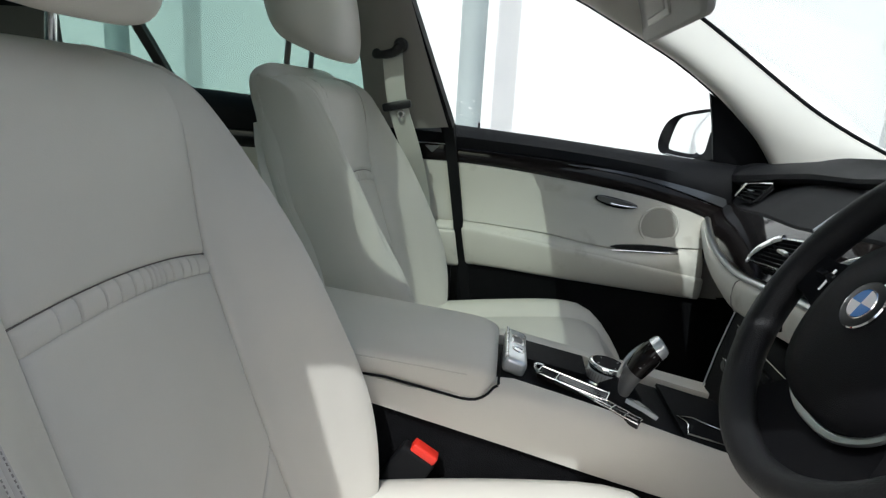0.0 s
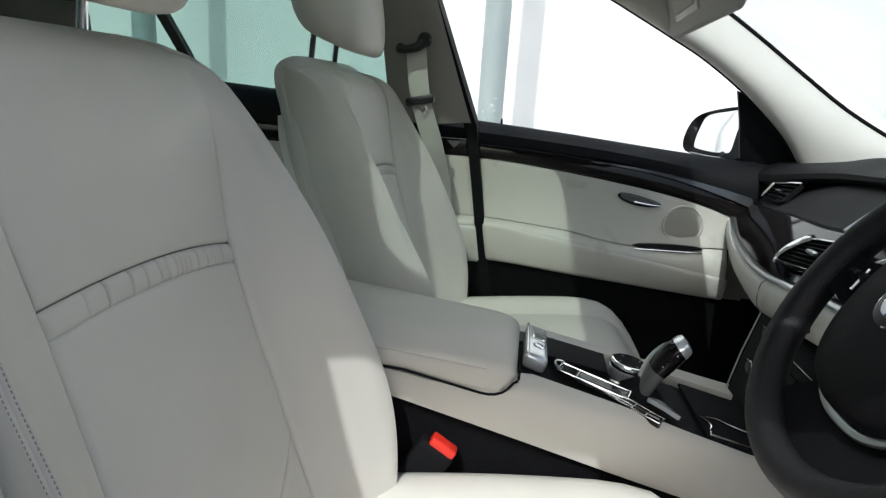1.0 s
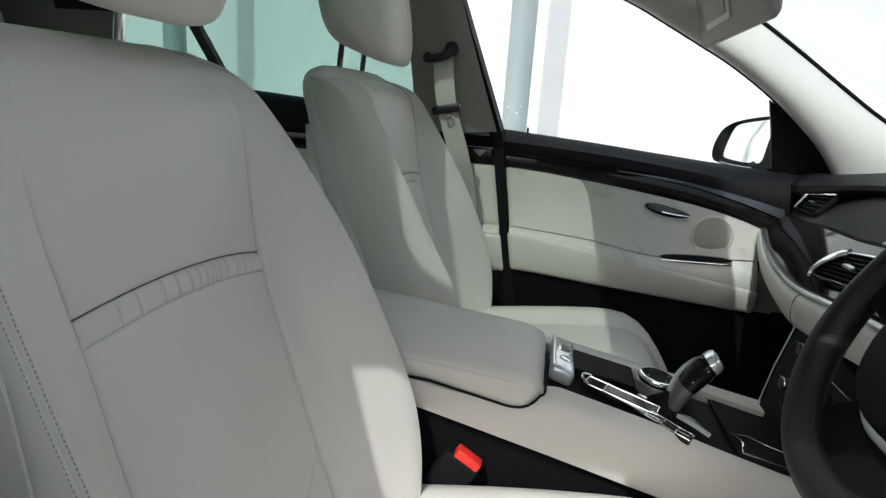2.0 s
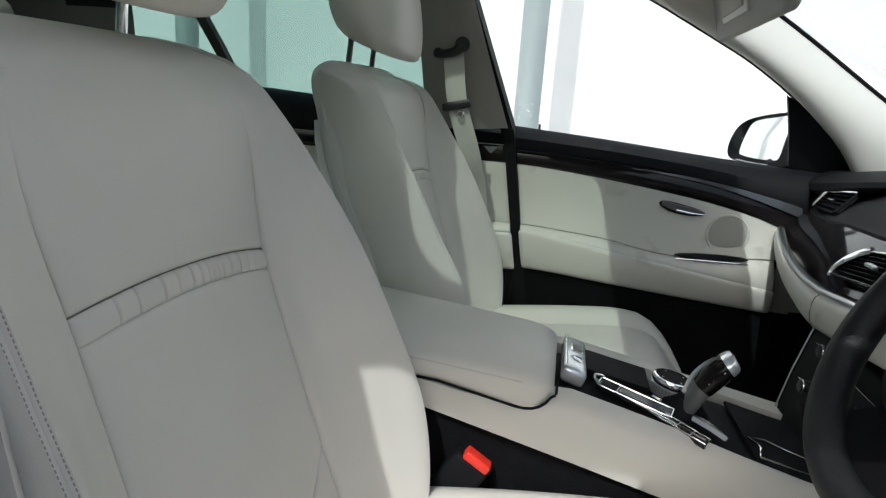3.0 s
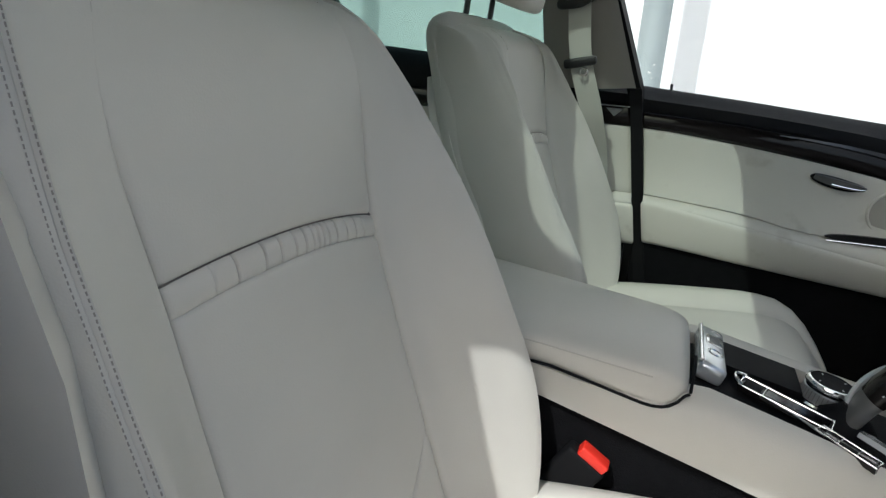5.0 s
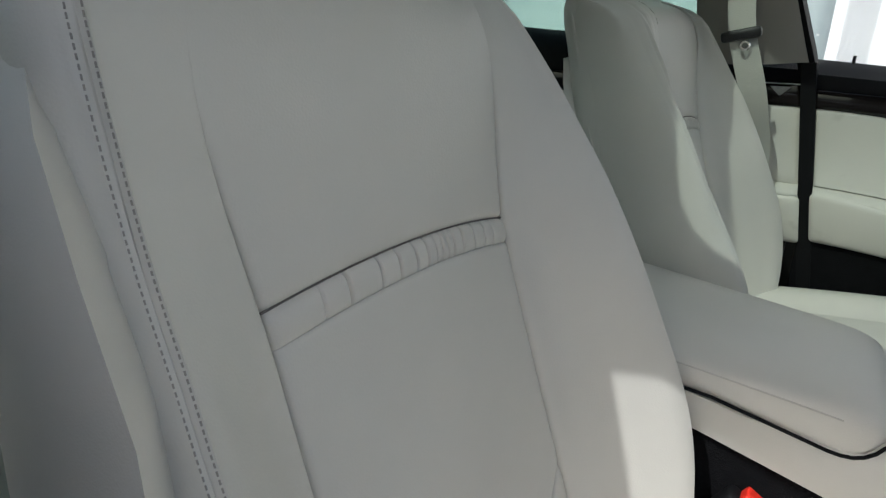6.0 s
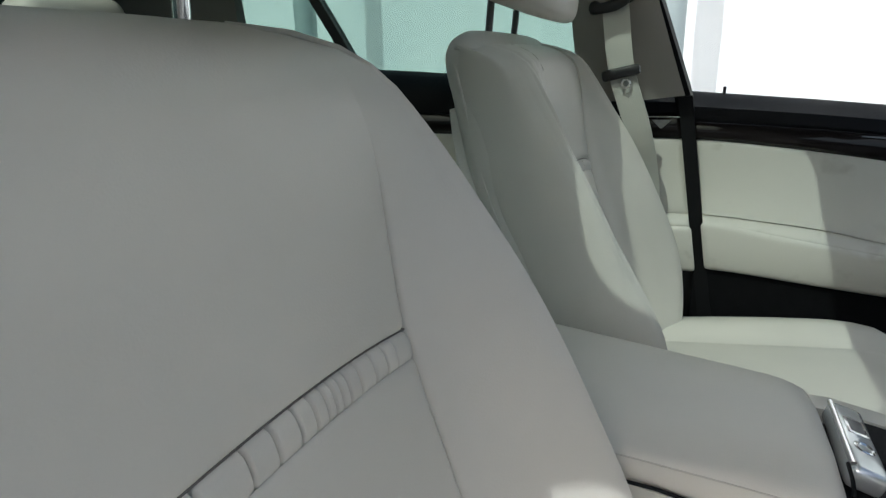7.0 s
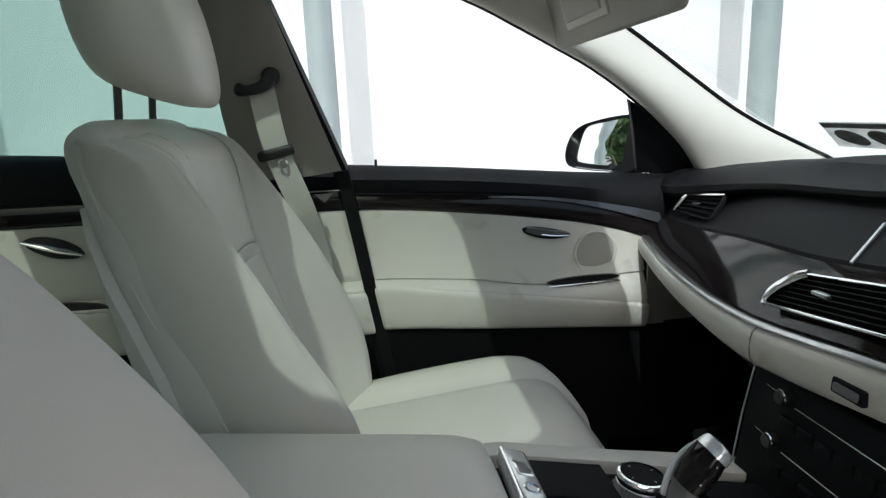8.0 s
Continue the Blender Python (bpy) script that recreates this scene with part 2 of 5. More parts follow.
# ---- the place outside ----
def outline_prism(points, way, thick, bevel=0.0):
    """A flat outline given a thickness along way, with softened rims."""
    bm = bmesh.new()
    f = bm.faces.new([bm.verts.new(p) for p in points])
    r = bmesh.ops.extrude_face_region(bm, geom=[f])
    bmesh.ops.translate(bm, verts=[v for v in r["geom"] if isinstance(v, bmesh.types.BMVert)], vec=Vector(way).normalized() * thick)
    if bevel:
        bmesh.ops.recalc_face_normals(bm, faces=bm.faces)
        bmesh.ops.bevel(bm, geom=bm.edges, offset=bevel, segments=2, profile=0.5, affect="EDGES")
    return bm


WALL_TURN = -0.11


def wall_point(x, back, z):
    """A point along the building, back metres behind the row of posts."""
    return Vector((x, 4.0 + WALL_TURN * x + back, z))


gm = bmesh.new()
bmesh.ops.create_grid(gm, x_segments=40, y_segments=40, size=400)
setting("ground", gm, GROUND, "pale weathered concrete yard reaching to the horizon", "ground")
bm = bmesh.new()
loft([[wall_point(x, 0.85, 0), wall_point(x, 0.85, 7.5), wall_point(x, 1.15, 7.5), wall_point(x, 1.15, 0)] for x in steps(-8.2, 24, 20)], True, True, bm)
# unseen wall added to cut the sky and ground light through the door
yard = bmesh.new()
loft([[Vector((x, -3.6, 0)), Vector((x, -3.6, 2.0)), Vector((x, -3.85, 2.0)), Vector((x, -3.85, 0))] for x in steps(-7, 9, 8)], True, True, yard)
setting("wall_light_block", yard, WALL_GREY, "unseen plain grey wall behind the open door, added to block light", "wall")
setting("wall_building", bm, WALL_WHITE, "white sunlit clad wall of a building beside the car", "wall")


def steel_post(x):
    p = thing("steel_post", wall_point(x, 0, 0), "grey-green galvanised steel post standing before the white wall", "post", "row of posts")
    bm = bmesh.new()
    lathe([(0.098, 0.0), (0.098, 7.3)], wall_point(x, 0, 0), (0, 0, 1), 28, bm)
    part("shaft", bm, POST_GREY, p)
    part("base_plate", box(wall_point(x, 0, 0.015), (0.36, 0.36, 0.03), 0.004), POST_GREY, p)
    for k in range(4):
        a = math.pi / 4 + k * math.pi / 2
        part("bolt", lathe([(0.014, 0.0), (0.014, 0.025)], wall_point(x, 0, 0.03) + Vector((math.cos(a) * 0.17, math.sin(a) * 0.17, 0)), (0, 0, 1), 8), POST_GREY, p)
    rnd = random.Random(int(x * 10) + 40)
    for k in range(8 if abs(x) < 1 else 5 if -4 < x < -3 else 0):
        a = radians(-90 + rnd.uniform(-50, 50))
        c = wall_point(x, 0, rnd.uniform(0.9, 1.12 if abs(x) < 1 else 1.9)) + Vector((math.cos(a) * 0.0985, math.sin(a) * 0.0985, 0))
        part("sticker", box(c, (rnd.uniform(0.008, 0.022), 0.002, rnd.uniform(0.005, 0.011)), 0, Euler((0, 0, a + math.pi / 2)), 1), PAPER, p, "pale scrap of a torn sticker")
    return p


for px in (-6.3, -3.26, -0.17, 2.97, 6.1):
    steel_post(px)


def tree(x, y, h, seed, low=0.28):
    rnd = random.Random(seed)
    t = thing("tree", (x, y, 0), "leafy green tree at the edge of the yard", "tree", "trees behind the yard")
    top = Vector((x + rnd.uniform(-0.3, 0.3), y, h * 0.75))
    bm = bmesh.new()
    tube(curve_points([(x, y, -0.05), (x + 0.08, y, h * 0.3), top], 5), [lerp(0.16, 0.04, i / 10) for i in range(11)], 9, bm)
    tips = []
    for k in range(9):
        z = h * rnd.uniform(low, 0.7)
        a, r = rnd.uniform(0, 6.28), h * rnd.uniform(0.16, 0.3)
        end = Vector((x + math.cos(a) * r, y + math.sin(a) * r, z + h * rnd.uniform(0.1, 0.22)))
        tube(curve_points([(x + 0.05, y, z), Vector((x, y, z + 0.2)).lerp(end, 0.5), end], 4), [lerp(0.05, 0.015, i / 8) for i in range(9)], 6, bm)
        tips.append(end)
    part("trunk", bm, BARK, t)
    verts, faces = [], []
    for k in range(2600):
        c = rnd.choice(tips) + Vector((rnd.gauss(0, 0.45), rnd.gauss(0, 0.45), rnd.gauss(0, 0.4))) * h / 6
        d = Vector((rnd.gauss(0, 1), rnd.gauss(0, 1), rnd.gauss(0, 1))).normalized()
        e = d.orthogonal().normalized() * rnd.uniform(0.05, 0.09)
        d *= rnd.uniform(0.09, 0.16)
        i = len(verts)
        verts += [c - d, c + e, c + d, c - e]
        faces.append((i, i + 1, i + 2, i + 3))
    me = bpy.data.meshes.new("crown")
    me.from_pydata(verts, [], faces)
    me.materials.append(LEAF)
    crown = new("crown", me)
    crown.parent = t
    crown.matrix_parent_inverse = Matrix.Translation((-x, -y, 0))
    return t


for k, (tx, ty, th) in enumerate(((-13.5, 2.2, 6.2), (-15.0, 4.6, 7.0), (-14.2, 6.8, 6.5), (-16.5, 0.2, 6.8))):
    tree(tx, ty, th, k + 3)
for k, (tx, ty, th) in enumerate(((-10.2, 6.3, 3.8), (-11.4, 5.4, 4.2), (-12.0, 7.2, 4.4))):
    tree(tx, ty, th, k + 11, 0.04)


# ---- padded panels ----
def edge_steps(size, n):
    near = [0.0, 0.0012, 0.003, 0.006, 0.011]
    near = [d / size for d in near if d / size < 0.2]
    inner = steps(near[-1], 1 - near[-1], n)
    return near[:-1] + inner + [1 - d for d in reversed(near[:-1])]


def padded(fn, size_a, size_b, push, na=12, nb=12, depth=0.006, soft=0.0035, thick=0.006, open_sides="", crown=0.0, bm=None):
    """An upholstered panel fn(a, b) over the unit square whose rims roll back into the seams. open_sides: rims with no seam (l r b t)."""
    push = Vector(push)

    def point(a, b):
        d = [9.0 if "l" in open_sides else a * size_a, 9.0 if "r" in open_sides else (1 - a) * size_a,
             9.0 if "b" in open_sides else b * size_b, 9.0 if "t" in open_sides else (1 - b) * size_b]
        fall = sum(math.exp(-k / soft) for k in d)
        bulge = crown * 16 * a * (1 - a) * b * (1 - b)
        return Vector(fn(a, b)) + push * (bulge - depth * min(fall, 1.3))
    return sheet(point, edge_steps(size_a, na), edge_steps(size_b, nb), thick, bm)


def spline(x, xs, ys):
    """Smooth interpolation through a table."""
    x = min(max(x, xs[0]), xs[-1])
    i = max(k for k in range(len(xs) - 1) if xs[k] <= x + 1e-12)
    h = xs[i + 1] - xs[i]
    t = (x - xs[i]) / h

    def slope(k):
        if 0 < k < len(xs) - 1:
            return (ys[k + 1] - ys[k - 1]) / (xs[k + 1] - xs[k - 1])
        j = min(max(k, 0), len(xs) - 2)
        return (ys[j + 1] - ys[j]) / (xs[j + 1] - xs[j])
    a, b = slope(i) * h, slope(i + 1) * h
    return (2 * t ** 3 - 3 * t ** 2 + 1) * ys[i] + (t ** 3 - 2 * t ** 2 + t) * a + (3 * t ** 2 - 2 * t ** 3) * ys[i + 1] + (t ** 3 - t ** 2) * b


# ---- front seats ----
def crest_u(v, outer=False):
    """Half the width between the crests of the two bolsters."""
    if outer:
        return spline(v, [0.0, 0.08, 0.20, 0.33, 0.44, 0.50, 0.57, 0.60, 0.63, 0.655], [0.20, 0.216, 0.218, 0.209, 0.200, 0.198, 0.195, 0.190, 0.178, 0.150])
    return spline(v, [0.0, 0.08, 0.20, 0.33, 0.44, 0.53, 0.57, 0.60, 0.63, 0.655], [0.170, 0.208, 0.227, 0.220, 0.213, 0.203, 0.192, 0.178, 0.155, 0.122])


def crest_w(v, outer=False):
    """How far a bolster's crest stands proud; the door side is flatter."""
    if outer:
        return spline(v, [0.0, 0.08, 0.20, 0.33, 0.44, 0.50, 0.57, 0.60, 0.655], [0.088, 0.094, 0.084, 0.059, 0.037, 0.028, 0.024, 0.020, 0.012])
    return spline(v, [0.0, 0.08, 0.20, 0.33, 0.44, 0.53, 0.57, 0.60, 0.655], [0.060, 0.096, 0.112, 0.099, 0.078, 0.052, 0.039, 0.029, 0.012])


def squarer(v):
    """How much wider the passenger seat's shoulders are."""
    return spline(v, [0.0, 0.53, 0.57, 0.60, 0.63, 0.655, 0.70], [0.0, 0.0, 0.005, 0.012, 0.026, 0.042, 0.055])


def inner_corner(v):
    """The passenger seat's shoulder beside the console is squarer still."""
    return spline(v, [0.0, 0.56, 0.60, 0.63, 0.655, 0.68], [0.0, 0.0, 0.006, 0.018, 0.034, 0.046])


def side_seam(v, wide=False):
    """How far back the seam of the bolster's side lies."""
    if wide:
        return spline(v, [0.0, 0.264, 0.306, 0.379, 0.453, 0.535, 0.60, 0.655], [-0.020, -0.034, -0.042, -0.057, -0.070, -0.074, -0.075, -0.070])
    return spline(v, [0.0, 0.264, 0.36, 0.442, 0.522, 0.60, 0.655], [-0.030, -0.037, -0.045, -0.053, -0.064, -0.064, -0.066])


def insert_edge(v, wide=False):
    """Half the width of the middle; the worn door side of the driver's seat spreads at the shoulder."""
    more = spline(v, [0.0, 0.42, 0.50, 0.57, 0.655], [0.0, 0.0, 0.003, 0.008, 0.010]) if wide else 0.0
    return min(spline(v, [0.0, 0.11, 0.34, 0.44, 0.57, 0.655], [0.140, 0.137, 0.132, 0.131, 0.135, 0.100]) + more, crest_u(v, wide) - 0.008)


def base_seam(u):
    """The low cross seam dips towards the middle."""
    return 0.150 + 0.061 * (abs(u) / 0.136) ** 1.35


def top_roll(v):
    return 0.062 * max(0.0, (v - 0.590) / 0.065) ** 2.4


def seam_fade(v):
    """The side seams run out towards the shoulders."""
    return 1.0 if v < 0.47 else max(0.0, 1 - (v - 0.47) / 0.10)


def seat_point(u, v, w, yc=-SEAT_Y):
    rise = max(0.0, min(1.0, (v - 0.50) / 0.155))
    v += 0.014 * rise * rise * (3 - 2 * rise)
    return Vector((-0.03 - 0.267 * v + 0.964 * w, yc + u, 0.50 + 0.964 * v + 0.267 * w))


def center_w(u, v):
    """The middle of the backrest: bowed lengthways, with a slight crown across."""
    e = insert_edge(v)
    bow = spline(v, [0.0, 0.11, 0.20, 0.34, 0.44, 0.50, 0.575, 0.655], [0.034, 0.022, 0.017, 0.011, 0.009, 0.013, 0.022, 0.022])
    return bow - top_roll(v) + 0.007 * (1 - (u / e) ** 2) * max(0.0, min(1.0, (0.66 - v) / 0.2))


def bolster_uw(p, v, outer=False, puff=0.0, square=False):
    """Section of a side bolster, p from the insert seam (0) over the crest (0.6) to the side (1)."""
    e, cu, cw, t = insert_edge(v, outer), crest_u(v, outer), crest_w(v, outer), top_roll(v)
    swell = puff * math.exp(-((v - 0.20) / 0.16) ** 2)
    cu += swell + (squarer(v) if square else 0.0) + (inner_corner(v) if square and not puff else 0.0)
    if square and not puff:
        cw -= spline(v, [0.0, 0.20, 0.33, 0.44, 0.50, 0.57, 0.62, 0.655], [0.0, 0.0, 0.004, 0.012, 0.014, 0.010, 0.003, 0.0])
    w0 = center_w(e, v)
    cw = max(cw - t, w0 - 0.004) if v < 0.57 else cw - t
    k = max(0.0, min(1.0, (v - 0.42) / 0.16))        # rounder towards the shoulder
    if outer:
        side = [(cu + 0.007, cw - 0.012), (cu + 0.010, cw - 0.030), (cu + 0.004, lerp(cw, -0.06, 0.7)), (cu + 0.002, -0.070)]
    else:
        s = side_seam(v, square)
        side = [(cu + 0.011, cw - 0.016 - 0.004 * k), (cu + 0.016, lerp(cw, s, 0.45)), (cu + 0.012, lerp(cw, s, 0.8)), (cu + 0.005, s - 0.004)]
    pts = [(e, w0), (lerp(e, cu, 0.28), lerp(w0, cw, 0.20 + 0.10 * k)), (lerp(e, cu, 0.60), lerp(w0, cw, 0.62)), (lerp(e, cu, 0.86 - 0.05 * k), lerp(w0, cw, 0.95)),
           (cu - 0.006 * k, cw)] + side
    ks = [0.0, 0.17, 0.36, 0.51, 0.60, 0.68, 0.80, 0.91, 1.0]
    return spline(p, ks, [q[0] for q in pts]), spline(p, ks, [q[1] for q in pts])


def arc(u):
    return 0.4582 - 0.045 * u - 0.60 * u * u


def insert_panel(low, high, na, nb, open_sides="", depth=0.005, low_depth=0.005, extra=None, yc=-SEAT_Y):
    """A piece of the backrest's middle between two cross seams."""
    tall = high(0) - low(0)

    def fn(a, b):
        vm = lerp(low(0), high(0), b)
        u = lerp(-insert_edge(vm, yc < 0), insert_edge(vm), a)
        v = lerp(low(u), high(u), b)
        u = lerp(-insert_edge(v, yc < 0), insert_edge(v), a)
        w = center_w(u, v) + (extra(u, a, b) if extra else 0.0)
        w -= 0.007 * seam_fade(v) * (math.exp(-a * 0.27 / 0.0019) + math.exp(-(1 - a) * 0.27 / 0.0019))
        if "t" not in open_sides:
            w -= depth * math.exp(-(1 - b) * tall / 0.0025)
        if "b" not in open_sides:
            w -= low_depth * math.exp(-b * tall / 0.0025)
        return seat_point(u, v, w, yc)
    return sheet(fn, edge_steps(0.27, na), edge_steps(tall, nb), 0.005)


def body_half(v):
    """Half the width of the backrest's body, squarer at the shoulders than the front."""
    return spline(v, [0.0, 0.08, 0.20, 0.33, 0.44, 0.53, 0.58, 0.62, 0.650, 0.668, 0.677], [0.20, 0.222, 0.226, 0.218, 0.208, 0.202, 0.190, 0.172, 0.143, 0.115, 0.08])


def front_seat(yc, label, outer, head_shift=(0.0, 0.0)):
    s = thing("front_seat", (0, yc, FLOOR), label, "car seat", "front seats")
    rings = []
    cap, crown_v = (0.074 if yc > 0 else 0.060), 0.655
    for v in steps(0.0, 0.60, 14) + [0.60 + cap * math.sin(a) for a in steps(0.12, 1.50, 12)]:
        k = math.sqrt(max(0.0, 1 - (max(0.0, v - 0.60) / (cap + 0.0005)) ** 2))
        half = body_half(min(v, 0.60)) + (squarer(0.60) if yc > 0 else 0.0) if v <= 0.60 else 0.0
        if v > 0.60:
            half = spline(0.60 + (v - 0.60) * 0.074 / cap, [0.60, 0.63, 0.655, 0.668, 0.676], [0.183, 0.163, 0.134, 0.105, 0.06]) + (squarer(v) if yc > 0 else 0.0)
        ring = []
        for a in (2 * math.pi * j / 40 for j in range(40)):
            ca, sa = math.cos(a), math.sin(a)
            wide = half + (inner_corner(v) if yc > 0 and ca < 0 else 0.0)
            ring.append(seat_point(wide * math.copysign(abs(ca) ** 0.45, ca), v, -0.062 + (0.05 * k + 0.002) * math.copysign(abs(sa) ** 0.6, sa), yc))
        rings.append(ring)
    back = part("backrest", loft(rings), LEATHER, s, "ivory leather backrest with dark seams", 60)
    puff, flat = (0.020, 0) if yc > 0 else (0.0, outer)      # the driver's door side is worn flat
    # hard shell on the rear, wrapping a little round the sides
    shell = []
    for v, hw, f, ow, of in ((-0.02, 0.20, -0.050, 0.225, 0.02), (0.05, 0.226, -0.055, 0.248, 0.040), (0.12, 0.232, -0.060, 0.260, 0.045), (0.25, 0.234, -0.066, 0.250, 0.041), (0.36, 0.226, -0.074, 0.231, 0.033),
                             (0.44, 0.214, -0.082, 0.217, 0.025), (0.50, 0.203, -0.090, 0.213, 0.015), (0.55, 0.178, -0.098, 0.205, 0.0), (0.585, 0.14, -0.106, 0.185, -0.03)):
        ow, of = ow + 0.014, of + (0.026 if yc < 0 else 0.0)
        ow += puff * 0.8 * math.exp(-((v - 0.20) / 0.16) ** 2)
        near_side = [(0.93 * hw, f - 0.004), (0.985 * hw, f), (hw * 1.01, f - 0.02), (hw * 0.95, -0.120)]
        door_side = [(ow - 0.008, of - 0.008), (ow - 0.001, of), (ow + 0.006, of - 0.03), (max(hw, ow - 0.02), -0.120)]
        inner_rim = [(u * -outer, w) for u, w in near_side]
        outer_rim = [(u * outer, w) for u, w in door_side]
        shell.append([seat_point(u, v, w, yc) for u, w in inner_rim + [(-outer * 0.4 * hw, -0.138), (outer * 0.4 * hw, -0.138)] + outer_rim[::-1] + [(outer * 0.4 * hw, -0.10), (-outer * 0.4 * hw, -0.10)]])
    part("back_shell", loft(shell), SHELL, back, "pale moulded rear shell")
    part("upper_insert", insert_panel(arc, lambda u: crown_v, 20, 24, "t", yc=yc), LEATHER, back)
    creases = [-0.094, -0.073, -0.0445, -0.026, -0.008, 0.005, 0.016, 0.0236, 0.031, 0.039, 0.052, 0.070, 0.0865, 0.102]
    deeps = [0.35, 1.0, 0.9, 1.0, 0.9, 1.0, 0.8, 0.9, 0.8, 1.0, 0.9, 0.7, 0.6, 0.4]

    def pleats(u, a, b):
        lift = 0.0012 * (1 - (2 * b - 1) ** 2)
        for c, d in zip(creases, deeps):
            off = (u - c - 0.0030 * (b - 0.5) ** 2) / 0.0010
            if abs(off) < 4:
                lift -= 0.0066 * d * math.exp(-off * off) * (0.45 + 0.55 * min(1.0, b * 1.6))
        return lift
    part("gathered_band", insert_panel(lambda u: arc(u) - 0.0215, arc, 400, 7, "", 0.005, 0.0022, pleats, yc), LEATHER, back)
    part("lower_insert", insert_panel(lambda u: base_seam(u) + 0.0008, lambda u: arc(u) - 0.0217, 20, 18, "", 0.0022, 0.004, yc=yc), LEATHER, back)
    part("base_insert", insert_panel(lambda u: 0.01, base_seam, 20, 10, "b", 0.004, yc=yc), LEATHER, back)
    # dark tubes laid in the grooves beside and across the middle, painting the seams' shade
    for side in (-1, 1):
        part("seam", tube([seat_point(side * insert_edge(v, side == flat), v, center_w(insert_edge(v, side == flat), v) - 0.0058 * seam_fade(v), yc) for v in steps(0.02, 0.53, 50)], [0.0011 * max(0.08, min(1.0, (0.53 - v) / 0.16)) for v in steps(0.02, 0.53, 50)], 6), SEAM_SHADE, back)
    part("seam", tube([seat_point(u, arc(u), center_w(u, arc(u)) - 0.0042, yc) for u in steps(-insert_edge(0.45), insert_edge(0.45), 40)], 0.0008, 6), SEAM_SHADE, back)
    for side in (-1, 1):
        def fn(a, b):
            v = lerp(0.0, crown_v, b)
            u, w = bolster_uw(a, v, side == flat, puff if side == outer else 0.0, yc > 0)
            fold = 0.0
            if yc > 0 and side != outer:      # loose leather on the passenger seat's inner side
                fold = (0.0075 * noise.noise(Vector((a * 5.5 + v * 6, v * 4.0, 2.0))) + 0.0026 * noise.noise(Vector((a * 13 + v * 17, v * 9.0, 7.0)))) * min(1.0, a * 4, v * 8, (1 - a) * 6)
                for c0, slope, v0, deep in ((0.34, 0.50, 0.20, 0.0030), (0.47, 0.35, 0.14, 0.0026), (0.78, -0.30, 0.36, 0.0024), (0.72, 0.45, 0.24, 0.0030), (0.86, 0.25, 0.18, 0.0022)):
                    off = (a - c0 - slope * (v - v0)) / 0.022
                    if abs(off) < 4:
                        fold -= 1.5 * deep * min(1.0, (1 - a) * 6) * math.exp(-off * off) * math.exp(-((v - v0) / 0.10) ** 2)
            ridge = fold + 0.0014 * (math.exp(-((a - 0.630) / 0.008) ** 2) + 0.8 * math.exp(-((a - 0.570) / 0.008) ** 2) - 1.2 * math.exp(-((a - 0.600) / 0.006) ** 2)) * max(0.0, min(1.0, (0.66 - v) / 0.1)) * (1.0 if side == outer else 0.5)
            return seat_point(side * u, v, w + ridge - 0.007 * seam_fade(v) * math.exp(-a * 0.21 / 0.0019), yc)
        us = [0, 0.006, 0.013, 0.022, 0.04, 0.06] + steps(0.09, 0.54, 14 if yc < 0 else 40) + steps(0.555, 0.66, 14) + steps(0.69, 1.0, 9 if yc < 0 else 28)
        part("bolster", sheet(fn, us, steps(0, 1, 44), 0.004), LEATHER, back)
        if side != outer:
            part("piping", tube([seat_point(side * (bolster_uw(1.0, v, False, 0.0, yc > 0)[0] + 0.001), v, bolster_uw(1.0, v, False, 0.0, yc > 0)[1], yc) for v in steps(0.03, 0.65, 40)], 0.0024, 7), LEATHER, back)
            continue
        # twin rows of stitches beside the crest seam
        st = bmesh.new()
        for k in range(164):
            v = lerp(0.05, 0.615, k / 163)
            for p in (0.580, 0.622):
                u, w = bolster_uw(p, v, flat != 0, puff, yc > 0)
                u2, w2 = bolster_uw(p, v + 0.0021, flat != 0, puff, yc > 0)
                a, b = seat_point(side * u, v, w, yc), seat_point(side * u2, v + 0.0021, w2, yc)
                out = Vector((0.9, side * (0.25 if p < 0.6 else 0.8), 0.2)).normalized()
                tube([a + out * 0.0006, b + out * 0.0006], 0.00048, 5, st)
        tagged(part("stitching", st, THREAD, back, "grey twin-needle stitching"), kind="stuff")
    # cushion
    def cushion(u, x, inset=0.0):
        e = 0.155
        r = abs(u)
        z = (0.570 if yc < 0 else 0.566) + 0.045 * max(0.0, min(1.0, (x + 0.05) / 0.36))
        if r > e:
            q = (r - e) / (0.262 - e)
            z += (0.028 if yc < 0 else 0.020) * math.sin(min(q, 0.62) / 0.62 * math.pi / 2) * (1 if q < 0.62 else math.sqrt(max(0.0, 1 - ((q - 0.62) / 0.40) ** 2)))
        front = max(0.0, (x - 0.345) / 0.10)
        return z - 0.075 * front ** 2.2 - inset
    def width(x):
        return spline(x, [-0.10, 0.0, 0.15, 0.30, 0.38, 0.43, 0.455], [0.235, 0.25, 0.258, 0.252, 0.236, 0.20, 0.155] if yc < 0 else [0.235, 0.25, 0.258, 0.248, 0.220, 0.176, 0.128])
    rings = []
    for x in steps(-0.10, 0.36, 14) + [0.39, 0.415, 0.435, 0.448, 0.455]:
        k, xx = width(x) / 0.262, x + (0.028 * max(0.0, x) if yc > 0 else 0.0)
        top = [Vector((xx, yc + u * k, cushion(u, x))) for u in steps(-0.262, 0.262, 36)]
        low = 0.47 if x < 0.36 else lerp(0.47, 0.50, (x - 0.36) / 0.095)
        rings.append(top + [Vector((xx, yc + 0.25 * k, low)), Vector((xx, yc - 0.25 * k, low))])
